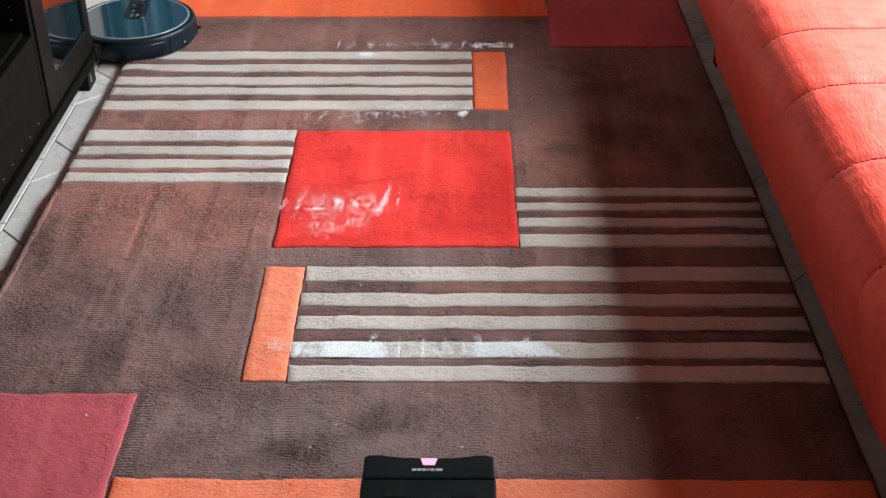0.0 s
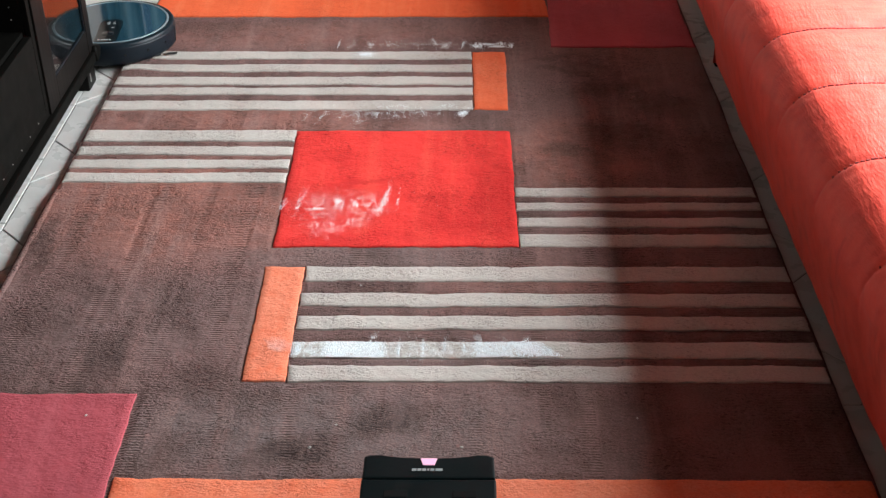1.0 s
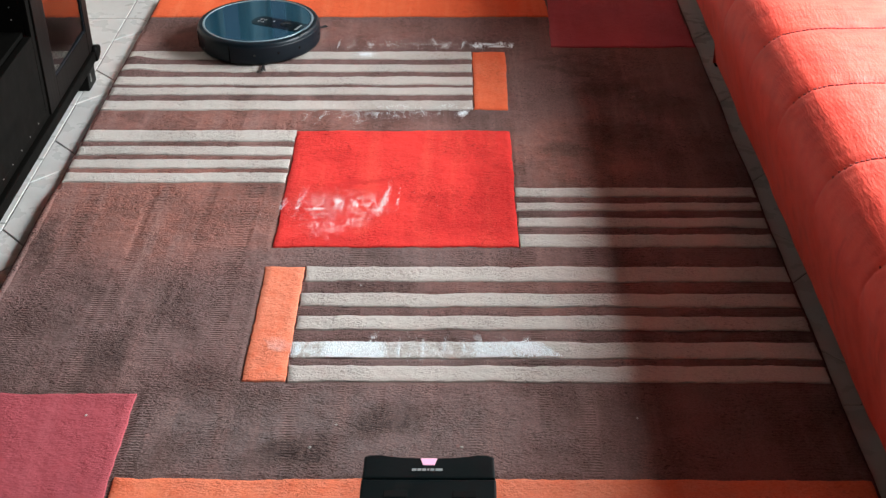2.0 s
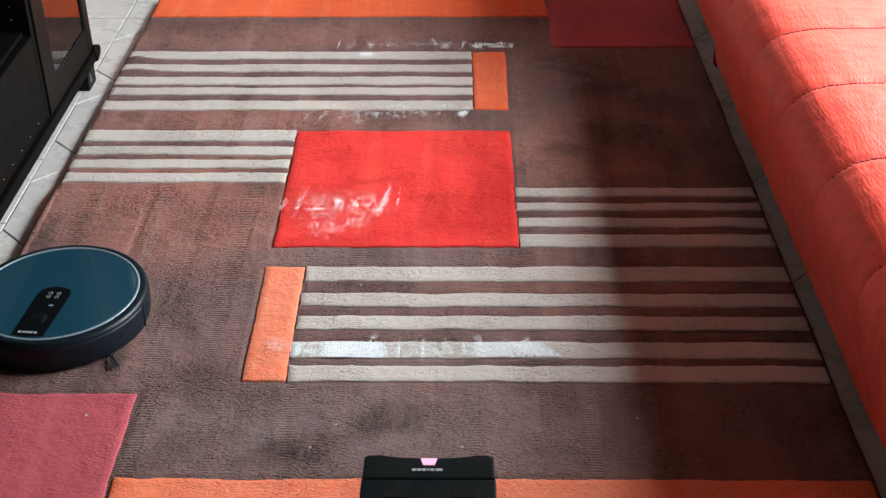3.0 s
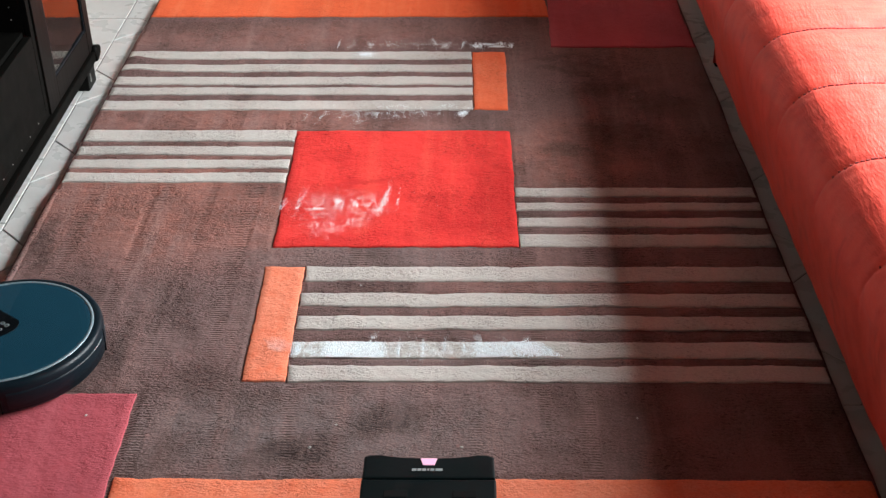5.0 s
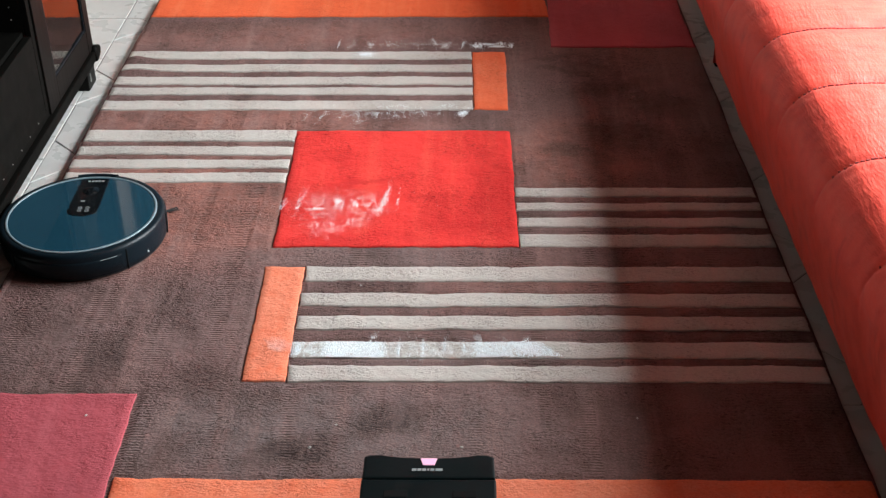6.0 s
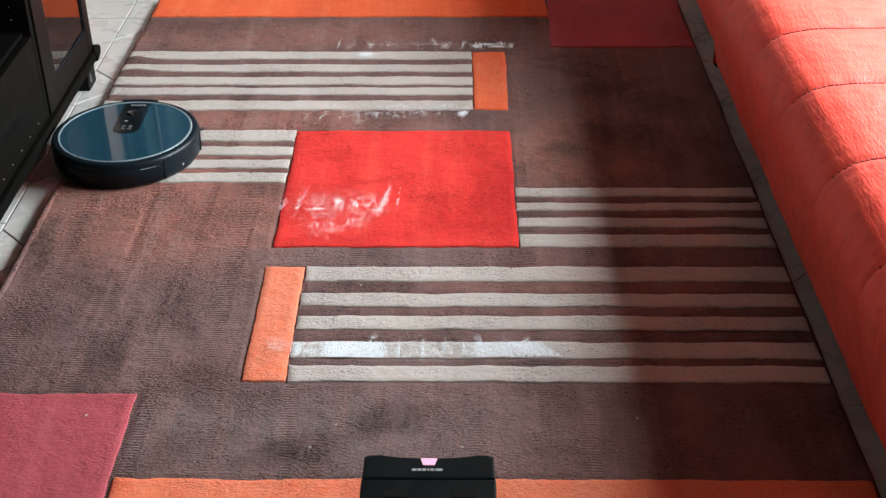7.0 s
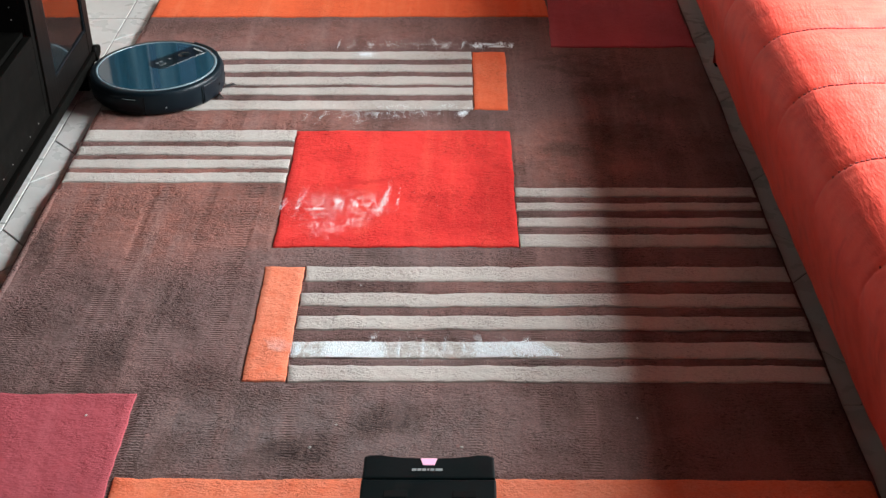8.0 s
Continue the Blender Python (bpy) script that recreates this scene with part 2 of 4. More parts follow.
glow = t.nodes.new("ShaderNodeBsdfTranslucent")
t.links.new(c, glow.inputs["Color"])
blend = node(t, "ShaderNodeMixShader", Fac=0.5)
t.links.new(b.outputs[0], blend.inputs[1])
t.links.new(glow.outputs[0], blend.inputs[2])
t.links.new(blend.outputs[0], t.nodes["Material Output"].inputs["Surface"])
WHITE_FRAME, t, b = material("white_window_frame", (0.80, 0.80, 0.79), 0.4)
PEG, t, b = material("peg_hole_metal", (0.55, 0.53, 0.50), 0.4, 0.7)


# ---------- mesh helpers ----------
def mesh_ob(name, bm, mat, smooth=False):
    me = bpy.data.meshes.new(name)
    bm.to_mesh(me)
    bm.free()
    me.materials.append(mat)
    if smooth:
        me.polygons.foreach_set("use_smooth", [True] * len(me.polygons))
    return new(name, me)


def part(name, bm, mat, parent, label="", smooth=False):
    ob = mesh_ob(name, bm, mat, smooth)
    ob.parent = parent
    return tagged(ob, label)


def box_bm(x0, x1, y0, y1, z0, z1, bevel=0.0, segments=2, bm=None):
    own = bm or bmesh.new()
    got = bmesh.ops.create_cube(own, size=1.0)
    bmesh.ops.scale(own, vec=(x1 - x0, y1 - y0, z1 - z0), verts=got["verts"])
    bmesh.ops.translate(own, vec=((x0 + x1) / 2, (y0 + y1) / 2, (z0 + z1) / 2), verts=got["verts"])
    if bevel:
        edges = {e for q in got["verts"] for e in q.link_edges}
        bmesh.ops.bevel(own, geom=list(edges), offset=bevel, segments=segments, affect="EDGES", profile=0.6)
    return own


def lathe_bm(profile, steps=72, a0=0.0, a1=360.0):
    """Turns (radius, height) points round z."""
    bm = bmesh.new()
    full = abs(a1 - a0 - 360.0) < 1e-6
    n = steps if full else steps + 1
    rings = []
    for i in range(n):
        a = radians(a0 + (a1 - a0) * i / steps)
        rings.append([bm.verts.new((r * math.cos(a), r * math.sin(a), z)) for r, z in profile])
    for i in range(steps):
        p, q = rings[i], rings[(i + 1) % n]
        for k in range(len(profile) - 1):
            bm.faces.new((p[k], q[k], q[k + 1], p[k + 1]))
    bmesh.ops.remove_doubles(bm, verts=bm.verts, dist=1e-5)
    return bm


def extrude_plan(points, z0, z1, bevel=0.0, segments=2):
    bm = bmesh.new()
    low = [bm.verts.new((x, y, z0)) for x, y in points]
    top = [bm.verts.new((x, y, z1)) for x, y in points]
    n = len(points)
    bm.faces.new(low[::-1])
    cap = bm.faces.new(top)
    for i in range(n):
        bm.faces.new((low[i], low[(i + 1) % n], top[(i + 1) % n], top[i]))
    if bevel:
        bmesh.ops.bevel(bm, geom=list(cap.edges), offset=bevel, segments=segments, affect="EDGES", profile=0.6)
    return bm


def thing(name, label, category, group="", kind="", at=(0, 0, 0)):
    ob = new(name)
    ob.location = at
    ob.empty_display_size = 0.1
    return tagged(ob, label, category, group, kind)


def structure(name, bm, mat, label):
    return tagged(mesh_ob(name, bm, mat), label, "building", "", "structure")


# ---------- room shell ----------
def room():
    T = 0.2
    floor = structure("floor", box_bm(RX0 - T, RX1 + T, RY0 - T, RY1 + T, FLOOR - 0.15, FLOOR - 0.0025), GROUT,
                      "pale ceramic tiled floor with grey grout")
    structure("ceiling", box_bm(RX0 - T, RX1 + T, RY0 - T, RY1 + T, RZ, RZ + 0.15), CEILING_PAINT, "plain pale painted ceiling")
    structure("wall_west", box_bm(RX0 - T, RX0, RY0, RY1, FLOOR - 0.0025, RZ), PLASTER, "plain warm beige painted wall")
    bm = bmesh.new()
    box_bm(RX0 - T, NX0, RY1, RY1 + T, FLOOR - 0.0025, RZ, bm=bm)
    box_bm(NX1, RX1 + T, RY1, RY1 + T, FLOOR - 0.0025, RZ, bm=bm)
    box_bm(NX0, NX1, RY1, RY1 + T, FLOOR - 0.0025, NZ0, bm=bm)
    box_bm(NX0, NX1, RY1, RY1 + T, NZ1, RZ, bm=bm)
    structure("wall_north", bm, PLASTER, "warm beige painted wall with a window")
    window = tagged(new("window_1"), "white framed window behind a blue curtain", "window", "", "structure")
    for x in (NX0, -1.06, -0.72, NX1 - 0.06):
        part("window_frame", box_bm(x, x + 0.06, RY1 + 0.05, RY1 + 0.11, NZ0, NZ1, 0.004), WHITE_FRAME, window)
    for z in (NZ0, NZ1 - 0.06):
        part("window_frame", box_bm(NX0 + 0.0605, NX1 - 0.0605, RY1 + 0.053, RY1 + 0.107, z, z + 0.06, 0.004), WHITE_FRAME, window)
    bm = bmesh.new()
    box_bm(RX1, RX1 + T, RY0, WY0, FLOOR - 0.0025, RZ, bm=bm)
    box_bm(RX1, RX1 + T, WY1, RY1, FLOOR - 0.0025, RZ, bm=bm)
    box_bm(RX1, RX1 + T, WY0, WY1, FLOOR - 0.0025, WZ0, bm=bm)
    box_bm(RX1, RX1 + T, WY0, WY1, WZ1, RZ, bm=bm)
    structure("wall_east", bm, PLASTER, "warm beige painted wall with a wide window")
    window = tagged(new("window_2"), "wide white framed window behind the sofa", "window", "", "structure")
    x0, x1, third = RX1 + 0.11, RX1 + 0.17, (WY1 - WY0) / 3
    for y in (WY0, WY0 + third - 0.03, WY0 + 2 * third - 0.03, WY1 - 0.06):
        part("window_frame", box_bm(x0, x1, y, y + 0.06, WZ0, WZ1, 0.004), WHITE_FRAME, window)
    for z in (WZ0, WZ1 - 0.06):
        part("window_frame", box_bm(x0 + 0.003, x1 - 0.003, WY0 + 0.0605, WY1 - 0.0605, z, z + 0.06, 0.004), WHITE_FRAME, window)
    structure("wall_south", box_bm(RX0 - T, RX1 + T, RY0 - T, RY0, FLOOR - 0.0025, RZ), PLASTER, "plain warm beige painted wall")
    return floor


def curtain(x0, x1, seed):
    """A hanging cloth in upright folds."""
    n = int((x1 - x0) / 0.008)
    bm = bmesh.new()
    rows = []
    for j in range(13):
        z = 0.30 + (2.4 - 0.30) * j / 12
        flare = 1.25 - 0.5 * j / 12
        row = []
        for i in range(n + 1):
            x = x0 + (x1 - x0) * i / n
            fold = math.sin(x * 62 + 2.2 * noise.noise((x * 6, z * 0.5, seed)))
            row.append(bm.verts.new((x, RY1 - 0.10 + 0.028 * flare * fold, z)))
        rows.append(row)
    for j in range(12):
        for i in range(n):
            bm.faces.new((rows[j][i], rows[j][i + 1], rows[j + 1][i + 1], rows[j + 1][i]))
    bmesh.ops.solidify(bm, geom=bm.faces[:], thickness=0.002)
    ob = mesh_ob("curtain", bm, CURTAIN, True)
    return tagged(ob, "narrow blue cloth curtain panel hanging in folds", "curtain", "curtains at the window")


def curtain_rail():
    bm = lathe_bm([(0.0, -0.56), (0.012, -0.56), (0.012, 0.56), (0.0, 0.56)], 20)
    ob = mesh_ob("curtain_rail", bm, METAL, True)
    ob.matrix_world = pose((NX0 + NX1) / 2, RY1 - 0.10, 2.41, 0, 90, 0)
    tagged(ob, "thin round metal curtain rail on the wall", "curtain rail")
    for x in (-0.5, 0.5):
        arm = part("bracket", box_bm(-0.012, 0.012, 0.0, 0.101, -0.012, 0.012, 0.002), METAL, ob)
        arm.matrix_basis = pose(0, 0, x)


# ---------- rug ----------
RUG_X0, RUG_X1, RUG_Y0, RUG_Y1 = -0.918, 0.688, 1.345, 3.648
RUG_XE = RUG_X1 - 0.006
RUG_XW = RUG_X0 + 0.003
LOWER = ((2.081, 2.134), (1.992, 2.037), (1.915, 1.959), (1.826, 1.875), (1.756, 1.802))
RIGHT = ((2.424, 2.463), (2.363, 2.395), (2.292, 2.331), (2.212, 2.262))
UPPER = ((3.186, 3.237), (3.103, 3.148), (3.020, 3.067), (2.957, 2.999), (2.867, 2.920))
LEFT = ((2.694, 2.752), (2.624, 2.665), (2.557, 2.599), (2.489, 2.532))


def rug_layout():
    """name, material, x0, x1 at the near edge, x0, x1 at the far edge, y0, y1"""
    out = []
    for y0, y1 in LOWER:
        out.append(("stripe", CREAM, -0.306, RUG_XE, -0.308, RUG_XE, y0, y1))
    for y0, y1 in RIGHT:
        out.append(("stripe", CREAM, 0.138, RUG_XE, 0.138, RUG_XE, y0, y1))
    for y0, y1 in UPPER:
        out.append(("stripe", CREAM, RUG_XW, 0.047, RUG_XW, 0.046, y0, y1))
    for y0, y1 in LEFT:
        out.append(("stripe", CREAM, RUG_XW, -0.394, RUG_XW, -0.394, y0, y1))
    out.append(("red_panel", RED, -0.387, 0.136, -0.392, 0.136, 2.211, 2.748))
    out.append(("orange_block", ORANGE, -0.388, -0.309, -0.393, -0.311, 1.757, 2.132))
    out.append(("orange_block", ORANGE, 0.049, 0.137, 0.048, 0.141, 2.868, 3.233))
    out.append(("maroon_block", MAROON, RUG_XW, -0.566, RUG_XW, -0.571, RUG_Y0 + 0.006, 1.720))
    out.append(("maroon_block", MAROON, 0.273, RUG_XE, 0.285, RUG_XE, 3.268, RUG_Y1 - 0.006))
    out.append(("orange_border", ORANGE, -0.561, RUG_XE, -0.560, RUG_XE, RUG_Y0 + 0.006, 1.501))
    out.append(("orange_border", ORANGE, RUG_XW, 0.281, RUG_XW, 0.276, 3.496, RUG_Y1 - 0.006))
    return out


def smooth_step(v):
    v = min(1.0, max(0.0, v))
    return v * v * (3 - 2 * v)


def waver(x, y, s):
    return 0.0028 * noise.noise((x * 11 + s * 7.1, y * 11, s)) + 0.0021 * noise.noise((x * 55, y * 55, s + 3.0))


def rug_height(x, y):
    """Unevenness of the pile, with one rumple at the west rim and one pressed line."""
    rumple = 0.015 * math.exp(-((x + 0.885) / 0.035) ** 2 - ((y - 3.172) / 0.016) ** 2)
    rumple += 0.010 * math.exp(-((x + 0.87) / 0.05) ** 2 - ((y - 3.10) / 0.014) ** 2)
    if 2.14 < y < 2.44:
        rumple -= 0.0022 * math.exp(-((x + 0.688 - 0.03 * (y - 2.29)) / 0.0045) ** 2)
    return rumple + 0.0018 * noise.noise((x * 9, y * 9, 0.0)) + 0.0012 * noise.noise((x * 40, y * 40, 2.0))


def rug_piece(x0, x1, u0, u1, y0, y1, seed):
    """One inlaid field of pile with a wavering, rounded edge."""
    step = 0.014
    nx = max(3, int((x1 - x0) / step))
    ny = max(4, int((y1 - y0) / 0.010))
    us = [0.0, 0.0018 / (x1 - x0)] + [i / nx for i in range(1, nx)] + [1 - 0.0018 / (x1 - x0), 1.0]
    vs = [0.0, 0.0018 / (y1 - y0)] + [i / ny for i in range(1, ny)] + [1 - 0.0018 / (y1 - y0), 1.0]
    nx, ny = len(us) - 1, len(vs) - 1
    bm = bmesh.new()
    grid = []
    for j in range(ny + 1):
        v = vs[j]
        a, b2 = x0 + (u0 - x0) * v, x1 + (u1 - x1) * v
        row = []
        for i in range(nx + 1):
            u = us[i]
            x, y = a + (b2 - a) * u, y0 + (y1 - y0) * v
            edge_y, edge_x = max(0.0, 1 - 4 * min(v, 1 - v)), max(0.0, 1 - 4 * min(u, 1 - u))
            ox = waver(x, y, seed) * edge_x
            oy = waver(y, x, seed + 5.0) * edge_y * 1.2
            rim = i in (0, nx) or j in (0, ny)
            z = 0.0019 + rug_height(x, y) - (0.0012 if rim else 0.0)
            row.append(bm.verts.new((x + ox, y + oy, z)))
        grid.append(row)
    for j in range(ny):
        for i in range(nx):
            bm.faces.new((grid[j][i], grid[j][i + 1], grid[j + 1][i + 1], grid[j + 1][i]))
    rim_edges = [e for e in bm.edges if e.is_boundary]
    got = bmesh.ops.extrude_edge_only(bm, edges=rim_edges)
    for q in got["geom"]:
        if isinstance(q, bmesh.types.BMVert):
            q.co.z = -0.008
    return bm


def rug():
    top = thing("rug", "brown hand-tufted wool rug with red, orange, maroon and cream fields", "rug", at=(0, 0, 0))
    layout = rug_layout()
    rects = np.array([(min(l[2], l[4]), max(l[3], l[5]), l[6], l[7]) for l in layout])
    nx, ny = 250, 350
    xs, ys = np.linspace(RUG_X0, RUG_X1, nx + 1), np.linspace(RUG_Y0, RUG_Y1, ny + 1)
    bm = bmesh.new()
    grid = []
    for j, y in enumerate(ys):
        row = []
        for i, x in enumerate(xs):
            dx = np.maximum(rects[:, 0] - x, x - rects[:, 1])
            dy = np.maximum(rects[:, 2] - y, y - rects[:, 3])
            d = np.maximum(dx, dy).min()
            edge = min(x - RUG_X0, RUG_X1 - x, y - RUG_Y0, RUG_Y1 - y)
            z = 0.0012 + rug_height(x, y)
            if d < 0.0045:
                z -= 0.0028
            if edge < 0.004:
                z -= 0.004
            # a few creases at the worn west rim
            rim = max(0.0, 1 - (x - RUG_X0) / 0.05)
            z += rim * 0.0035 * max(0.0, noise.noise((y * 16, 4.0, 1.0)))
            ox = 0.004 * noise.noise((y * 5, 0.0, 8.0)) if i in (0, nx) else 0.0
            row.append(bm.verts.new((x + ox, y, z)))
        grid.append(row)
    for j in range(ny):
        for i in range(nx):
            bm.faces.new((grid[j][i], grid[j][i + 1], grid[j + 1][i + 1], grid[j + 1][i]))
    got = bmesh.ops.extrude_edge_only(bm, edges=[e for e in bm.edges if e.is_boundary])
    for q in got["geom"]:
        if isinstance(q, bmesh.types.BMVert):
            q.co.z = FLOOR + 0.0005
    part("brown_field", bm, BROWN, top, "mottled chocolate brown pile", True)
    bm = bmesh.new()
    prev = None
    for j in range(231):
        y = RUG_Y0 + (RUG_Y1 - RUG_Y0) * j / 230
        ox = 0.003 * noise.noise((y * 5, 0.0, 8.0)) + 0.0012 * noise.noise((y * 40, 3.0, 8.0))
        oz = 0.002 * noise.noise((y * 14, 6.0, 1.0))
        r = 0.0045 + 0.0065 * smooth_step((2.50 - y) / 0.08)
        ring = [bm.verts.new((RUG_X0 + r * 0.8 - 0.004 + ox + r * math.cos(radians(a)), y, -0.0060 + oz * 0.6 + r * math.sin(radians(a)))) for a in range(0, 181, 30)]
        if prev:
            for i in range(6):
                bm.faces.new((prev[i], prev[i + 1], ring[i + 1], ring[i]))
        prev = ring
    part("edge_binding", bm, BROWN, top, "rolled brown edge", True)
    for k, (name, mat, x0, x1, u0, u1, y0, y1) in enumerate(layout):
        part(name, rug_piece(x0, x1, u0, u1, y0, y1, k * 1.7), mat, top, "", True)
    return top


# ---------- spilled powder ----------
def lattice(x, y, seed):
    """Smooth value noise from 0 to 1 on arrays."""
    table = np.random.default_rng(seed).random((64, 64))
    i, j = np.floor(x).astype(int), np.floor(y).astype(int)
    u, v = x - i, y - j
    u, v = u * u * (3 - 2 * u), v * v * (3 - 2 * v)
    g = lambda a, c: table[a % 64, c % 64]
    return (g(i, j) * (1 - u) + g(i + 1, j) * u) * (1 - v) + (g(i, j + 1) * (1 - u) + g(i + 1, j + 1) * u) * v


def powder_patch(label, strokes, seed):
    """Fine flecks in strokes. strokes: x, y, half length across, half length along, lean, count, fleck size, raggedness, flat (True: even with soft ends)"""
    rng = np.random.default_rng(seed)
    verts, faces, total = [], [], 0
    for x, y, hx, hy, lean, count, size, ragged, flat in strokes:
        if flat:
            u, v = rng.uniform(-1, 1, count), rng.uniform(-1, 1, count)
            u += rng.normal(0, 0.10, count)
            v += rng.normal(0, 0.04, count)
        else:
            u, v = rng.normal(0, 0.5, count), rng.normal(0, 0.5, count)
        px, py = x + u * hx + lean * v * hy, y + v * hy
        n1 = lattice(px * 150 + 40, py * 70, seed) * 0.6 + lattice(px * 420 + 90, py * 210, seed + 9) * 0.4
        keep = n1 > ragged * rng.uniform(0.55, 1.0, count)
        px, py = px[keep], py[keep]
        k = len(px)
        s = size * rng.lognormal(0, 0.4, k)
        a = rng.normal(0, 0.6, k)
        sx, sy, sz = s * rng.uniform(0.6, 1.0, k), s * rng.uniform(0.8, 1.9, k), s * 0.5
        z = np.array([rug_height(q, w) for q, w in zip(px, py)]) + 0.0028 + rng.uniform(0, 0.0006, k)
        ca, sa = np.cos(a), np.sin(a)
        corners = []
        for ox, oy, oz in ((1, 0, 0), (0, 1, 0), (-1, 0, 0), (0, -1, 0), (0, 0, 1)):
            corners.append(np.stack([px + ox * sx * ca - oy * sy * sa, py + ox * sx * sa + oy * sy * ca, z + oz * sz], 1))
        verts.append(np.stack(corners, 1).reshape(-1, 3))
        base = total + 5 * np.arange(k)
        for f in ((0, 1, 4), (1, 2, 4), (2, 3, 4), (3, 0, 4)):
            faces.append(np.stack([base + q for q in f], 1))
        total += 5 * k
    me = bpy.data.meshes.new("spilled_powder")
    me.from_pydata(np.concatenate(verts).tolist(), [], np.concatenate(faces).tolist())
    me.materials.append(POWDER)
    return tagged(new("spilled_powder", me), label, "powder", "spilled powder patches", "stuff")


# ---------- sofa ----------
SOFA_Y0, SOFA_Y1 = 0.95, 3.012
SEAMS = (1.02, 1.31, 1.60, 1.885, 2.18, 2.45, 2.74)


def seat_shape(x, z, y, y0, y1, seams):
    """A point of the section x, z at y, pulled by the seams, puckers, folds and rounded ends."""
    near = min(abs(y - q) for q in seams)
    puff = 1 - math.exp(-(near / 0.045) ** 1.2)
    crease = math.exp(-(near / 0.006) ** 2)
    end = min(1.0, max(0.0, 1 - (y1 - y) / 0.045, 1 - (y - y0) / 0.045))
    inset = 0.045 * (1 - math.sqrt(1 - end ** 2))
    high = smooth_step((z - 0.24) / 0.15)
    nx_, nz_ = (-1.0, 0.0) if z < 0.30 else (-0.5, 0.8) if z < 0.395 else (0.0, 1.0)
    lift = high * (0.007 * (puff - 0.6) - 0.0035 * crease)
    pucker = math.exp(-(near / 0.06) ** 2) * high
    lift += pucker * 0.0016 * noise.noise((x * 34, y * 52, z * 30))
    lift += high * 0.0009 * noise.noise((x * 34 + y * 12, y * 30 - x * 12, 5.0))
    lift += (1 - high) * (0.0065 * noise.noise((y * 4.2, z * 4.0, 3.0)) + 0.0022 * noise.noise((y * 15, z * 8, 9.0)))
    hem = max(0.0, 1 - (z - 0.068) / 0.03) if z < 0.1 else 0.0
    px = x + nx_ * lift + inset * (1 if x < 1.3 else -1) + hem * 0.004 * noise.noise((y * 7, 1.0, 2.0))
    pz = z + nz_ * lift - inset * 0.5 * high + hem * 0.004 * noise.noise((y * 6, 5.0, 2.0))
    return px, pz


SECTION = ((0.705, 0.068), (0.688, 0.072), (0.681, 0.085), (0.673, 0.12), (0.662, 0.16), (0.651, 0.20), (0.642, 0.238),
           (0.636, 0.272), (0.635, 0.300), (0.639, 0.326), (0.649, 0.350), (0.665, 0.370), (0.688, 0.386), (0.724, 0.397), (0.77, 0.402))


def seat_profile():
    """Points from the hem up the front and over the seat."""
    dense = []
    for k in range(len(SECTION) - 1):
        (x0, z0), (x1, z1) = SECTION[k], SECTION[k + 1]
        dense += [(x0 + (x1 - x0) * i / 3, z0 + (z1 - z0) * i / 3) for i in range(3)]
    dense += [(0.77 + (1.80 - 0.77) * i / 80, 0.402 + 0.004 * math.sin(i / 80 * 3.14)) for i in range(81)]
    return dense


def seat(name, top, y0, y1, seams, back, tall=1.0):
    dense = seat_profile()
    bm = bmesh.new()
    rows = []
    lines = sorted(set(np.linspace(y0, y1, int((y1 - y0) / 0.0062)).tolist() + [q + o for q in seams if y0 < q < y1 for o in (-0.002, 0.0, 0.002)]))
    for y in lines:
        row = []
        for x, z in dense:
            px, pz = seat_shape(x, z, y, y0, y1, seams)
            row.append(bm.verts.new((px + back, y, 0.068 + (pz - 0.068) * tall)))
        rows.append(row)
    for j in range(len(rows) - 1):
        for i in range(len(dense) - 1):
            bm.faces.new((rows[j][i], rows[j][i + 1], rows[j + 1][i + 1], rows[j + 1][i]))
    for row in (rows[0], rows[-1]):
        low = [bm.verts.new((q.co.x, q.co.y, 0.066)) for q in row]
        for i in range(len(row) - 1):
            bm.faces.new((row[i], low[i], low[i + 1], row[i + 1]))
    bmesh.ops.recalc_face_normals(bm, faces=bm.faces)
    cover = part(name, bm, SOFA_CLOTH, top, "", True)
    for q in seams:
        if y0 + 0.03 < q < y1 - 0.03:
            bm = bmesh.new()
            x = 0.655
            while x < 1.3:
                z = float(np.interp(x, [0.639, 0.649, 0.665, 0.688, 0.724, 0.77, 1.3], [0.326, 0.350, 0.370, 0.386, 0.397, 0.402, 0.406]))
                px, pz = seat_shape(x, z, q, y0, y1, seams)
                box_bm(px + back, px + back + 0.0056, q - 0.0018, q + 0.0018, 0.068 + (pz - 0.068) * tall - 0.003, 0.068 + (pz - 0.068) * tall + 0.0032, bm=bm)
                x += 0.0088
            part("seam_stitching", bm, THREAD, cover, "dark red stitched seam")
    part("underside", box_bm(0.715 + back, 1.79, y0 + 0.003, y1 - 0.003, 0.060, 0.064), BACKING, top, "black cloth underside")
    # unseen panel, added to stop light from passing under the seat
    part("rear_panel", box_bm(1.802, 1.82, y0 + 0.01, y1 - 0.01, 0.03, 0.36 * tall), SOFA_CLOTH, top)


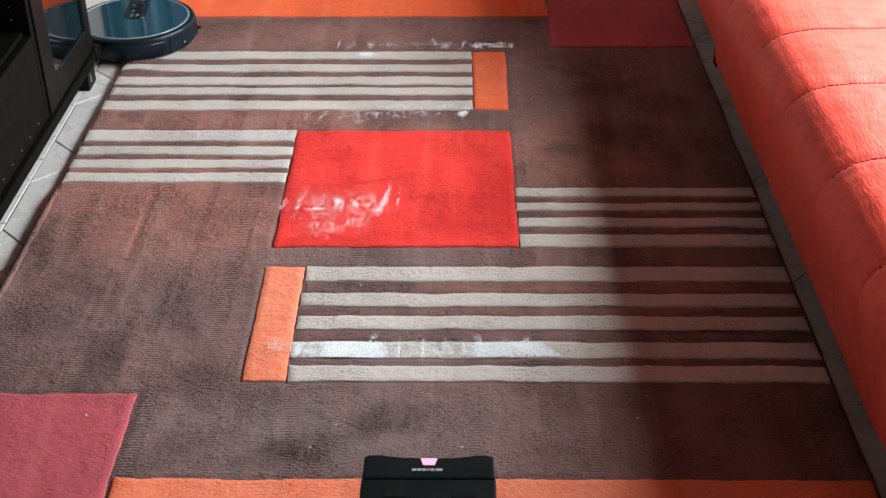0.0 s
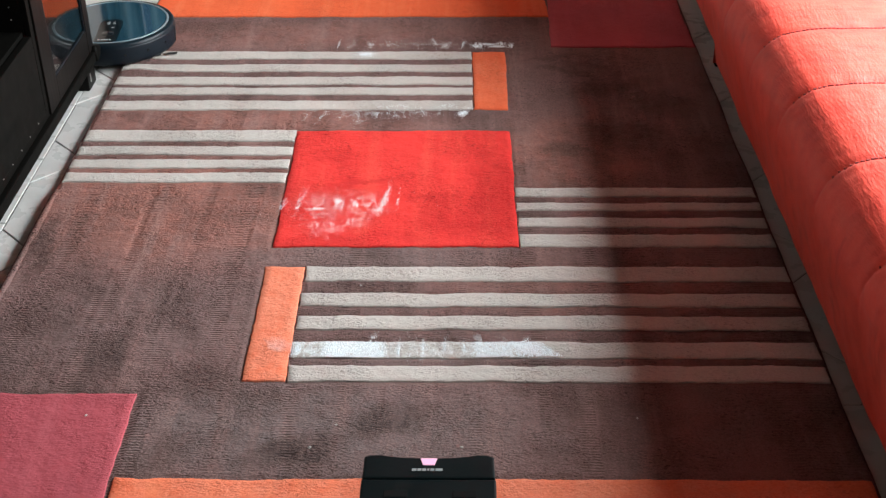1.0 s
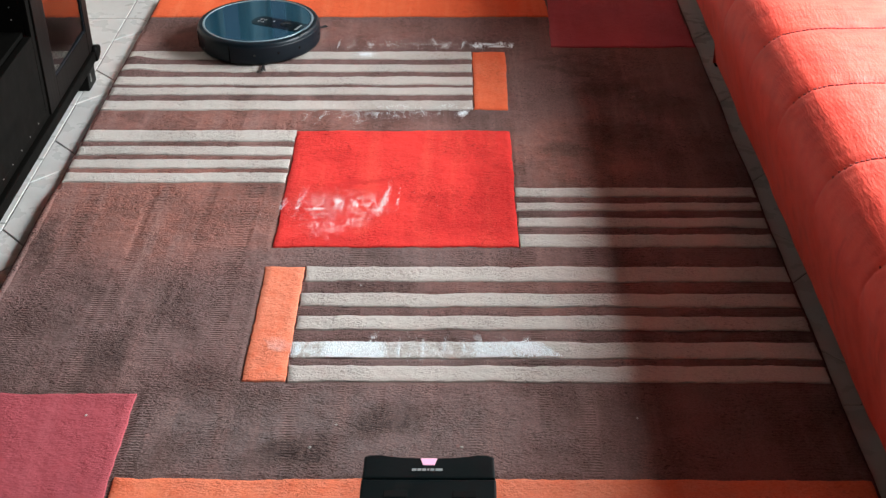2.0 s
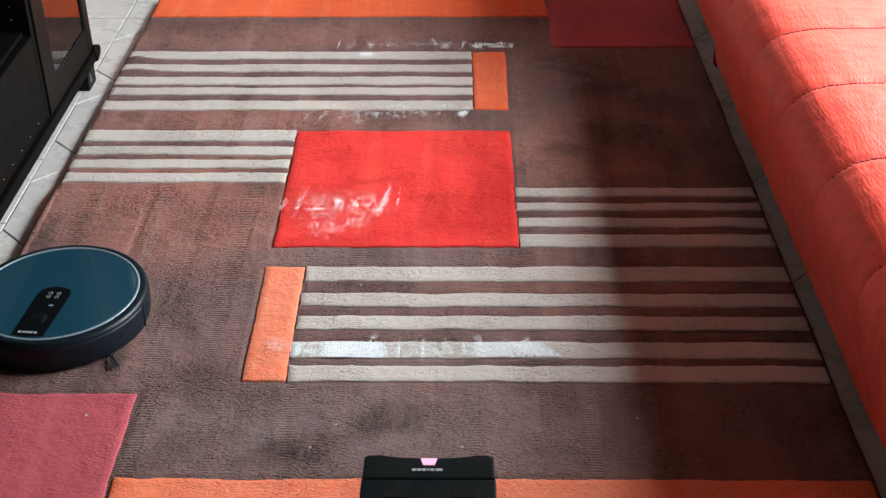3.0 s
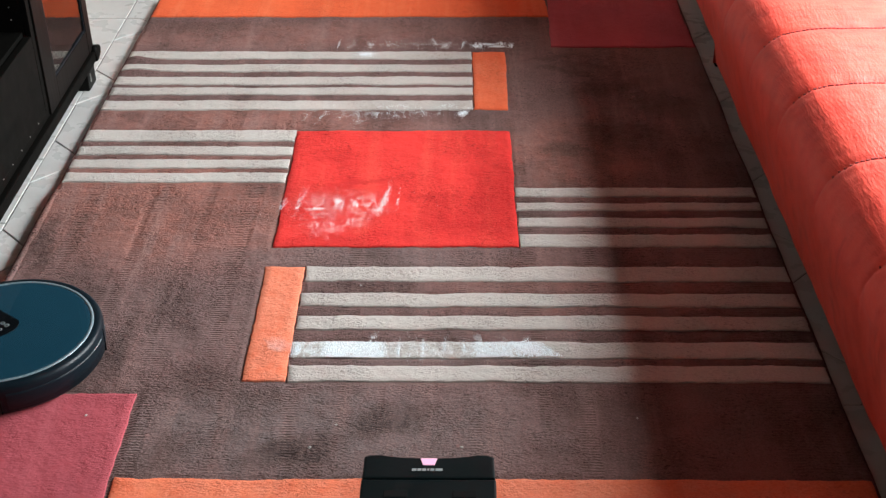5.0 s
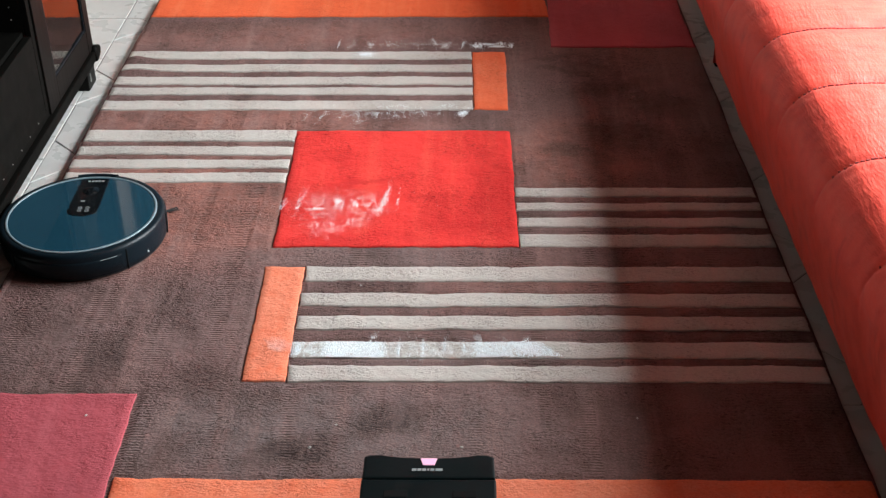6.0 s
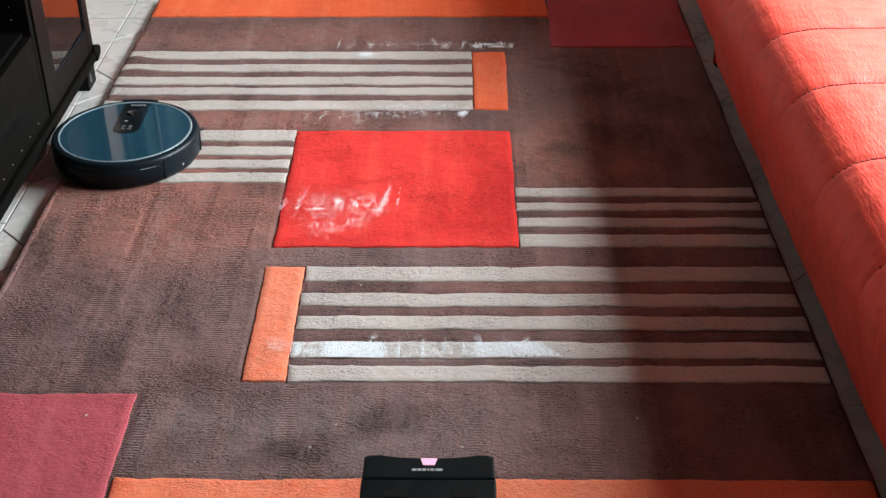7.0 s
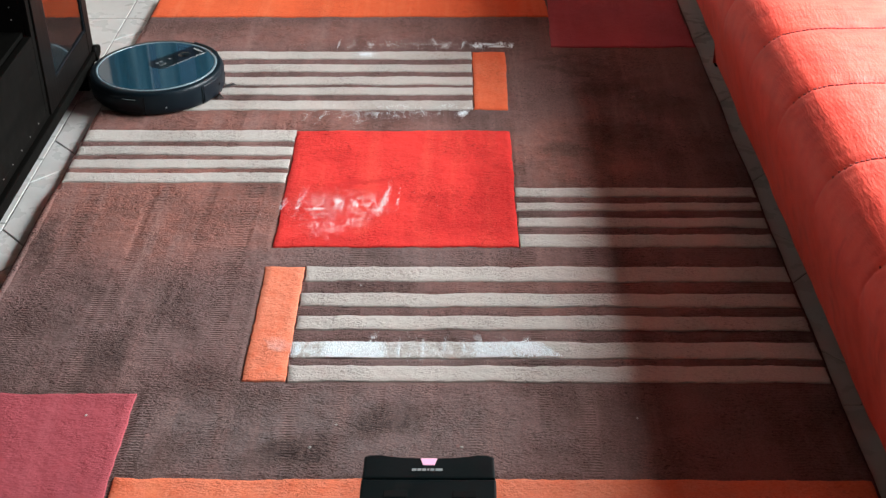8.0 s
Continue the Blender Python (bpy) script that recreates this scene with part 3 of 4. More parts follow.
def sofa():
    top = thing("sofa", "long red microfibre sofa with stitched puckered seats", "sofa", at=(0, 0, 0))
    seat("seat_section", top, SOFA_Y0, SOFA_Y1, SEAMS, 0.0)
    # unseen height and length of this section are added to cast shade
    seat("far_section", top, SOFA_Y1 + 0.004, SOFA_Y1 + 1.3, (SOFA_Y1 + 0.004, 3.30, 3.7, SOFA_Y1 + 1.3), 0.016, 1.65)
    # block added between the sections so that no light leaks through
    part("gap_filler", box_bm(0.705, 1.79, SOFA_Y1 - 0.022, SOFA_Y1 + 0.024, 0.066, 0.388, 0.012), SOFA_CLOTH, top, "red filler added to keep light out of the section gap")
    for x, y in ((0.735, SOFA_Y0 + 0.08), (1.74, SOFA_Y0 + 0.08), (0.735, SOFA_Y1 + 0.165), (1.74, SOFA_Y1 + 0.165), (1.0, SOFA_Y1 + 1.2), (1.74, SOFA_Y1 + 1.2)):
            part("leg", box_bm(x - 0.014, x + 0.02, y - 0.018, y + 0.018, FLOOR, 0.075, 0.004), WENGE, top, "short black wooden leg")
    return top


# ---------- cabinet ----------
CX = -0.975
CAB_Y0, CAB_Y1, CAB_Z, CAB_B = 1.30, 3.077, 1.95, 0.080
PLINTH_X = -1.010


def cabinet():
    top = thing("cabinet", "dark wenge cabinet with a glass door and open niche", "cabinet", at=(0, 0, 0))
    back = RX0 + 0.012
    split = 2.648
    part("plinth", box_bm(back, PLINTH_X, CAB_Y0 + 0.02, CAB_Y1 - 0.03, FLOOR, CAB_B, 0.002), WENGE, top)
    part("base_panel", box_bm(back, CX - 0.003, CAB_Y0, CAB_Y1, CAB_B, CAB_B + 0.020, 0.002), WENGE, top)
    part("back_panel", box_bm(back, back + 0.012, CAB_Y0, CAB_Y1, CAB_B + 0.020, CAB_Z), BACKING, top)
    part("top_panel", box_bm(back, CX + 0.012, CAB_Y0 - 0.01, CAB_Y1 + 0.01, CAB_Z, CAB_Z + 0.028, 0.003), WENGE, top)
    for y in (CAB_Y0, split, CAB_Y1 - 0.022):
        part("side_panel", box_bm(back + 0.012, CX - 0.0165, y, y + 0.021, CAB_B + 0.020, CAB_Z, 0.0015), WENGE, top)
    part("divider_edge", box_bm(CX - 0.016, CX - 0.001, split, split + 0.021, CAB_B + 0.0205, CAB_Z, 0.0015), WENGE, top)
    part("shelf", box_bm(back + 0.012, CX - 0.020, CAB_Y0 + 0.022, split - 0.001, 0.288, 0.306, 0.0015), WENGE, top)
    part("drawer_front", box_bm(CX - 0.018, CX, CAB_Y0 + 0.004, split - 0.004, CAB_B + 0.0215, 0.297, 0.002), WENGE, top, "plain black-brown drawer front")
    # shelf peg sockets on the divider
    for z in (0.336, 0.366, 0.397, 0.428, 0.459):
        for x in (CX - 0.040, CX - 0.30):
            bm = lathe_bm([(0.0, 0.0), (0.0016, 0.0), (0.0019, -0.001), (0.0, -0.001)], 12)
            bmesh.ops.rotate(bm, cent=(0, 0, 0), matrix=Matrix.Rotation(radians(90), 3, "X"), verts=bm.verts)
            bmesh.ops.translate(bm, vec=(x, split - 0.0008, z), verts=bm.verts)
            part("peg_socket", bm, PEG, top, "small bright shelf peg socket")
    # row of tacks along the lower edge of the drawer front
    for k in range(9):
        part("tack", box_bm(CX - 0.0005, CX + 0.0012, 2.05 + k * 0.066, 2.053 + k * 0.066, CAB_B + 0.024, CAB_B + 0.0265), PEG, top, "tiny bright tack")
    # glazed door
    y0, y1, z0, z1 = split + 0.024, CAB_Y1 - 0.002, 0.083, CAB_Z - 0.01
    door = part("door", box_bm(CX - 0.014, CX + 0.003, y0, y0 + 0.078, z0, z1, 0.002), DOOR_WOOD, top, "dark framed glass door")
    part("stile", box_bm(CX - 0.014, CX + 0.003, y1 - 0.040, y1, z0, z1, 0.002), DOOR_WOOD, door)
    part("rail", box_bm(CX - 0.0135, CX + 0.0025, y0 + 0.0785, y1 - 0.0405, z0, z0 + 0.064, 0.002), DOOR_WOOD, door)
    part("rail", box_bm(CX - 0.0135, CX + 0.0025, y0 + 0.0785, y1 - 0.0405, z1 - 0.07, z1, 0.002), DOOR_WOOD, door)
    pane = part("pane", box_bm(CX - 0.006, CX - 0.002, y0 + 0.076, y1 - 0.038, z0 + 0.062, z1 - 0.066), GLASS, door, "clear glass pane")
    pane.visible_shadow = False
    for y in (y0 + 0.080, y1 - 0.0445):
        part("glazing_bead", box_bm(CX - 0.0015, CX + 0.0012, y, y + 0.003, z0 + 0.066, z1 - 0.071, 0.0006), BODY_BLACK, door)
    part("glazing_bead", box_bm(CX - 0.0015, CX + 0.0012, y0 + 0.084, y1 - 0.046, z0 + 0.0645, z0 + 0.0675, 0.0006), BODY_BLACK, door)
    # sheet added behind the glass to keep the interior black
    part("black_sheet", box_bm(CX - 0.20, CX - 0.19, split + 0.022, CAB_Y1 - 0.023, CAB_B + 0.0205, CAB_Z - 0.002), BACKING, top)
    # foot under the corner and the cap above it
    foot = part("foot", box_bm(PLINTH_X + 0.0005, PLINTH_X + 0.032, 3.003, 3.074, FLOOR, 0.0505, 0.003), DOOR_WOOD, top, "chunky dark foot block")
    part("bright_strip", box_bm(PLINTH_X + 0.0315, PLINTH_X + 0.0340, 3.022, 3.028, 0.006, 0.030, 0.001), METAL, foot, "small bright upright strip")
    part("base_moulding", box_bm(PLINTH_X + 0.0005, CX + 0.010, CAB_Y0, 3.060, 0.051, 0.0785, 0.004), WENGE, top, "dark moulding along the base")
    outline = [(3.060, 0.049), (3.078, 0.049), (3.098, 0.058), (3.106, 0.070), (3.100, 0.082), (3.060, 0.0925)]
    bm = extrude_plan(outline, 0.0, 0.026, 0.004)
    bmesh.ops.transform(bm, matrix=Matrix(((0, 0, 1, CX - 0.012), (1, 0, 0, 0.0), (0, 1, 0, 0), (0, 0, 0, 1))), verts=bm.verts)
    bmesh.ops.recalc_face_normals(bm, faces=bm.faces)
    part("corner_cap", bm, WENGE, top, "rounded dark corner cap", True)
    return top


# ---------- charging dock ----------
def dock():
    top = thing("charging_dock", "black plastic robot charging dock on the rug", "charging dock", at=(-0.040, 1.462, 0.003))
    w = 0.102
    n = 24
    front = []
    for i in range(n + 1):
        u = -1 + 2 * i / n
        front.append((u * w, -0.010 * (1 - abs(u) ** 2.2) + 0.007 * abs(u) ** 4 - 0.012 * max(0.0, abs(u) - 0.88) ** 1.0 / 0.12 * abs(u)))
    plan = front[::-1] + [(-w - 0.001, -0.055), (w + 0.001, -0.055)]
    part("head", extrude_plan(plan, 0.0, 0.088, 0.005, 3), DOCK_BLACK, top)
    part("rear_housing", box_bm(-w - 0.002, w + 0.002, -0.150, -0.0555, 0.0, 0.0868, 0.003), DOCK_BLACK, top, "glossy black rear housing")
    for x in (-0.05, 0.055):
        part("vent", box_bm(x - 0.018, x + 0.018, -0.095, -0.082, 0.0862, 0.0875, 0.0006), BACKING, top)
    lens = [(-0.013, -0.0108), (-0.009, -0.0255), (0.009, -0.0255), (0.013, -0.0108)]
    part("signal_lens", extrude_plan(lens, 0.084, 0.0893, 0.0008), LED, top, "glowing pink signal lens")
    # maker's mark as plain bars
    for x, wd in ((-0.0225, 0.007), (-0.0145, 0.006), (-0.007, 0.006), (-0.0005, 0.003), (0.0055, 0.006), (0.016, 0.011)):
        part("mark_bar", box_bm(x - wd / 2, x + wd / 2, -0.0385, -0.0330, 0.0880, 0.0884), PRINT, top)
    part("ground_plate", box_bm(-w + 0.01, w - 0.01, -0.012, 0.012, 0.0, 0.006, 0.002), RUBBER, top)
    return top


# ---------- robot vacuum cleaner ----------
def robot():
    top = thing("robot_vacuum", "round black robot vacuum cleaner with petrol glass lid", "robot vacuum", at=(-0.92, 3.35, 0))
    R = 0.174
    shell = [(0.0, 0.004), (0.160, 0.004), (0.1650, 0.006), (0.1705, 0.013), (0.1720, 0.024), (0.1725, 0.055), (0.1718, 0.0615),
             (0.1695, 0.0660), (0.1660, 0.0682), (0.1600, 0.0686), (0.157, 0.0680), (0.0, 0.0680)]
    body = part("body", lathe_bm(shell, 96), BODY_BLACK, top, "", True)
    # front bumper, proud of the shell, heading along +x
    bump_profile = [(0.1660, 0.007), (0.1705, 0.0085), (0.1732, 0.014), (R, 0.024), (R, 0.053), (0.1735, 0.0565), (0.1715, 0.0585), (0.1660, 0.0585)]
    part("bumper", lathe_bm(bump_profile, 60, -84, 84), BUMPER_BLACK, top, "black front bumper", True)
    part("dust_bin", lathe_bm([(0.1680, 0.014), (0.1730, 0.017), (0.1738, 0.048), (0.1728, 0.0515), (0.1675, 0.0515)], 30, 142, 218), BODY_BLACK, top,
         "glossy dust bin cover", True)
    # highlight on the dust bin's edge, built as a thin pale strip
    part("bin_highlight", lathe_bm([(0.1715, 0.0502), (0.1743, 0.0507), (0.1715, 0.0514)], 20, 203, 215), PRINT, top, "thin pale line standing for the dust bin's highlight")
    part("front_turret", lathe_bm([(0.1590, 0.0678), (0.1600, 0.0712), (0.1670, 0.0715), (0.1720, 0.0680), (0.1738, 0.060)], 16, -15, 15), BODY_BLACK, top, "", True)
    ring = [(0.1540 + 0.0030 * math.cos(radians(a)), 0.0686 + 0.0014 * math.sin(radians(a))) for a in range(0, 361, 45)]
    part("ring", lathe_bm(ring, 96), SILVER, top, "thin silver trim ring", True)
    part("lid", lathe_bm([(0.0, 0.0692), (0.1480, 0.0692), (0.1490, 0.0692), (0.1502, 0.0691), (0.1515, 0.0685)], 96), PETROL, top, "glossy petrol blue glass lid", True)
    # control panel from the middle to the front rim
    pts = [(0.1435, -0.030), (0.147, 0.0), (0.1435, 0.030)]
    pts += [(0.008 + 0.022 * math.cos(radians(a)), 0.0315 * math.sin(radians(a))) for a in range(90, 271, 15)]
    panel = part("control_panel", extrude_plan(pts, 0.0685, 0.0701, 0.0005), PANEL_BLACK, top, "black gloss control panel")
    for x, y, r in ((0.020, -0.008, 0.0042), (0.020, 0.008, 0.0042), (0.008, -0.008, 0.0042), (0.008, 0.008, 0.0042)):
        bm = lathe_bm([(r * 0.7, 0.0), (r, 0.0), (r, 0.0004), (r * 0.7, 0.0004)], 20)
        bmesh.ops.translate(bm, vec=(x, y, 0.0701), verts=bm.verts)
        part("button", bm, PRINT, panel, "pale printed button ring")
    part("status_light", box_bm(0.046, 0.050, 0.004, 0.012, 0.0701, 0.0706), PRINT, panel, "small pale status light")
    bm = lathe_bm([(0.0, 0.0727), (0.008, 0.0723), (0.014, 0.0710), (0.0175, 0.0701)], 32)
    bmesh.ops.translate(bm, vec=(0.092, 0, 0), verts=bm.verts)
    part("camera_dome", bm, PANEL_BLACK, panel, "glossy camera dome", True)
    for y in (-0.018, -0.010, -0.003, 0.004, 0.012):
        part("mark_bar", box_bm(0.131, 0.137, y - 0.0025, y + 0.0025, 0.0701, 0.0705), PRINT, panel)
    for a in (-86, 86, 138, 222):
        bm = box_bm(-0.0020, 0.0006, -0.0009, 0.0009, 0.010, 0.058)
        bmesh.ops.translate(bm, vec=(0.1728, 0, 0), verts=bm.verts)
        bmesh.ops.rotate(bm, cent=(0, 0, 0), matrix=Matrix.Rotation(radians(a), 3, "Z"), verts=bm.verts)
        part("seam", bm, BACKING, top)
    # sensors round the bumper
    for a in (-62, -40, -18, 18, 40, 62):
        bm = box_bm(-0.0015, 0.0012, -0.003, 0.003, -0.003, 0.003, 0.0006)
        bmesh.ops.rotate(bm, cent=(0, 0, 0), matrix=Matrix.Rotation(radians(a), 3, "Z"), verts=bm.verts)
        bmesh.ops.translate(bm, vec=(R * math.cos(radians(a)), R * math.sin(radians(a)), 0.036), verts=bm.verts)
        part("sensor", bm, PANEL_BLACK, top)
    for a in (120, 240):
        bm = box_bm(-0.0015, 0.0012, -0.0022, 0.0022, -0.0022, 0.0022, 0.0006)
        bmesh.ops.rotate(bm, cent=(0, 0, 0), matrix=Matrix.Rotation(radians(a), 3, "Z"), verts=bm.verts)
        bmesh.ops.translate(bm, vec=(0.1722 * math.cos(radians(a)), 0.1722 * math.sin(radians(a)), 0.026), verts=bm.verts)
        part("contact", bm, PRINT, top, "small pale charging contact")
    for y in (-0.105, 0.105):
        bm = lathe_bm([(0.0, -0.009), (0.026, -0.009), (0.0285, -0.006), (0.0285, 0.006), (0.026, 0.009), (0.0, 0.009)], 28)
        bmesh.ops.rotate(bm, cent=(0, 0, 0), matrix=Matrix.Rotation(radians(90), 3, "X"), verts=bm.verts)
        bmesh.ops.translate(bm, vec=(0, y, 0.0305), verts=bm.verts)
        part("wheel", bm, RUBBER, top, "black ribbed rubber wheel", True)
    brushes = []
    for s in (-1, 1):
        hub = part("side_brush", lathe_bm([(0.0, -0.001), (0.012, -0.001), (0.013, 0.003), (0.006, 0.006), (0.0, 0.006)], 18), RUBBER, top, "spinning side brush", True)
        hub.location = (0.092, s * 0.128, 0.0045)
        for k in range(3):
            bm = bmesh.new()
            for j in range(7):
                a = radians(k * 120 + (j - 3) * 2.6)
                c, q = math.cos(a), math.sin(a)
                p0, p1 = Vector((0.010 * c, 0.010 * q, 0.002)), Vector((0.056 * c, 0.056 * q, 0.0008 + 0.0004 * (j % 3)))
                side = Vector((-q, c, 0)) * 0.0009
                up = Vector((0, 0, 0.0009))
                ring0 = [bm.verts.new(p0 + o) for o in (side, up, -side, -up * 0.5)]
                ring1 = [bm.verts.new(p1 + o) for o in (side, up, -side, -up * 0.5)]
                for i in range(4):
                    bm.faces.new((ring0[i], ring0[(i + 1) % 4], ring1[(i + 1) % 4], ring1[i]))
            part("bristle_tuft", bm, BRISTLE, hub)
        brushes.append((hub, s))
    return top, brushes


# ---------- loose crumbs ----------
def crumbs():
    rng = random.Random(4)
    for x, y in ((-0.205, 1.632), (-0.245, 1.574), (0.012, 1.575), (0.318, 1.652), (-0.19, 2.06), (0.04, 2.118), (-0.645, 1.655)):
        bm = bmesh.new()
        bmesh.ops.create_icosphere(bm, subdivisions=1, radius=0.0022)
        for q in bm.verts:
            q.co *= rng.uniform(0.6, 1.3)
            q.co.z *= 0.7
            q.co.x *= 1.5
        ob = mesh_ob("crumb", bm, CRUMB)
        ob.matrix_world = pose(x, y, 0.0045, 0, 0, rng.uniform(0, 180))
        tagged(ob, "tiny pale crumb lying on the rug", "crumb", "crumbs on the rug")


# ---------- floor tiles ----------
def clip(poly, axis, limit, keep_less):
    out = []
    for i, a in enumerate(poly):
        c = poly[(i + 1) % len(poly)]
        ina, inc = ((a[axis] <= limit) == keep_less or a[axis] == limit), ((c[axis] <= limit) == keep_less or c[axis] == limit)
        if ina:
            out.append(a)
        if ina != inc:
            k = (limit - a[axis]) / (c[axis] - a[axis])
            out.append((a[0] + k * (c[0] - a[0]), a[1] + k * (c[1] - a[1])))
    return out


def tile_mesh(points):
    cx, cy = sum(p[0] for p in points) / len(points), sum(p[1] for p in points) / len(points)
    bm = bmesh.new()
    g = 0.0016
    def shrunk(d):
        out = []
        for x, y in points:
            l = math.hypot(x - cx, y - cy)
            k = max(0.05, (l - d) / l)
            out.append(((x - cx) * k, (y - cy) * k))
        return out
    outer, inner = shrunk(g * 1.41), shrunk(g * 1.41 + 0.002)
    low = [bm.verts.new((x, y, -0.004)) for x, y in outer]
    mid = [bm.verts.new((x, y, -0.0012)) for x, y in outer]
    top = [bm.verts.new((x, y, 0.0)) for x, y in inner]
    n = len(points)
    for a, c in ((low, mid), (mid, top)):
        for i in range(n):
            bm.faces.new((a[i], a[(i + 1) % n], c[(i + 1) % n], c[i]))
    bm.faces.new(top)
    me = bpy.data.meshes.new("tile")
    bm.to_mesh(me)
    bm.free()
    me.materials.append(TILE)
    return me, cx, cy


FX0, FX1, FY0, FY1 = -0.996, 1.07, 1.71, 3.515
PITCH = 0.42


def tiles(floor):
    shared = {}

    def place(points):
        area = sum(points[i][0] * points[(i + 1) % len(points)][1] - points[(i + 1) % len(points)][0] * points[i][1] for i in range(len(points))) / 2
        if abs(area) < 0.0008:
            return
        if area < 0:
            points = points[::-1]
        x0, y0 = points[0]
        key = tuple((round(x - x0, 3), round(y - y0, 3)) for x, y in points)
        if key not in shared:
            me, cx, cy = tile_mesh(points)
            shared[key] = (me, cx - x0, cy - y0)
        me, ox, oy = shared[key]
        ob = new("tile", me)
        ob.parent = floor
        ob.location = (x0 + ox, y0 + oy, FLOOR)

    # diagonal field: lines y - x = 1.824 + k * PITCH and y + x = 2.983 + k * PITCH
    h = PITCH / 2
    for a in range(-8, 12):
        for c in range(-12, 9):
            d, s = 1.824 + a * PITCH, 2.983 + c * PITCH
            x, y = (s - d) / 2, (s + d) / 2
            poly = [(x, y), (x + h, y + h), (x, y + 2 * h), (x - h, y + h)]
            for axis, lim, less in ((0, FX0, False), (0, FX1, True), (1, FY0, False), (1, FY1, True)):
                poly = clip(poly, axis, lim, less)
                if len(poly) < 3:
                    break
            if len(poly) >= 3:
                place(poly)
    # square-laid border
    S = 0.297

    def grid(x0, x1, y0, y1, ax, ay):
        i0, j0 = math.floor((x0 - ax) / S), math.floor((y0 - ay) / S)
        i = i0
        while ax + i * S < x1 - 1e-4:
            j = j0
            while ay + j * S < y1 - 1e-4:
                a0, a1 = max(x0, ax + i * S), min(x1, ax + (i + 1) * S)
                b0, b1 = max(y0, ay + j * S), min(y1, ay + (j + 1) * S)
                if a1 - a0 > 0.02 and b1 - b0 > 0.02:
                    place([(a0, b0), (a1, b0), (a1, b1), (a0, b1)])
                j += 1
            i += 1

    grid(RX0, FX0, RY0, RY1, FX0, FY1)
    grid(FX1, RX1, RY0, RY1, FX1, FY1)
    grid(FX0, FX1, FY1, RY1, FX0, FY1)
    grid(FX0, FX1, RY0, FY0, FX0, FY0)


# ---------- motion ----------
# seconds, x, y, heading in degrees
ROBOT = ((0.0, -0.919, 3.334, 94), (0.1, -0.945, 3.49, 98), (0.2, -0.962, 3.640, 112), (0.4, -0.995, 3.640, 160), (0.6, -1.005, 3.620, 215), (0.7, -0.998, 3.57, 250),
         (0.8, -0.982, 3.480, 274), (0.9, -0.978, 3.39, 275), (1.0, -0.973, 3.303, 275), (1.1, -0.966, 3.292, 288), (1.2, -0.955, 3.286, 324),
         (1.3, -0.947, 3.280, 346), (1.4, -0.930, 3.274, 358), (1.5, -0.923, 3.271, 354), (1.6, -0.833, 3.280, 361), (1.7, -0.711, 3.299, 369),
         (1.8, -0.620, 3.312, 370), (1.9, -0.572, 3.318, 362), (2.05, -0.560, 3.312, 325), (2.2, -0.562, 3.300, 280), (2.32, -0.575, 3.250, 258), (2.45, -0.625, 3.110, 252),
         (2.6, -0.700, 2.870, 258), (2.7, -0.738, 2.670, 268),
         (2.8, -0.750, 2.450, 273), (2.9, -0.746, 2.240, 270), (3.0, -0.764, 1.950, 264), (3.1, -0.764, 1.757, 268), (3.2, -0.770, 1.596, 256),
         (3.3, -0.780, 1.586, 228), (3.4, -0.790, 1.580, 200), (3.5, -0.801, 1.577, 168), (3.6, -0.860, 1.568, 110), (3.8, -0.867, 1.563, 50), (3.9, -0.862, 1.577, 36),
         (4.0, -0.855, 1.590, 24), (4.1, -0.850, 1.600, 30), (4.2, -0.797, 1.630, 45), (4.3, -0.780, 1.684, 55), (4.4, -0.746, 1.768, 58), (4.5, -0.745, 1.773, 107),
         (4.6, -0.767, 1.778, 178), (4.7, -0.778, 1.785, 152), (4.9, -0.81, 1.80, 150), (5.15, -0.83, 1.88, 130), (5.4, -0.81, 2.01, 108), (5.6, -0.79, 2.10, 100),
         (5.8, -0.790, 2.178, 99), (5.9, -0.789, 2.205, 93), (6.0, -0.790, 2.243, 92), (6.1, -0.789, 2.28, 92), (6.2, -0.789, 2.31, 103), (6.3, -0.786, 2.345, 99),
         (6.5, -0.787, 2.416, 90), (6.8, -0.785, 2.555, 99), (7.0, -0.784, 2.625, 90), (7.2, -0.783, 2.703, 97), (7.5, -0.788, 2.815, 96), (7.7, -0.790, 2.905, 93),
         (7.9, -0.790, 2.988, 94), (8.0, -0.786, 3.001, 48))


def motions():
    walk(vacuum, [(t, pose(x, y - 0.0041 * y, 0.001, 0, 0, a)) for t, x, y, a in ROBOT])
    for hub, s in side_brushes:
        x, y, z = 0.092, s * 0.128, 0.0045
        walk(hub, [(k * 0.1, pose(x, y, z, 0, 0, -s * 63.0 * k)) for k in range(81)])


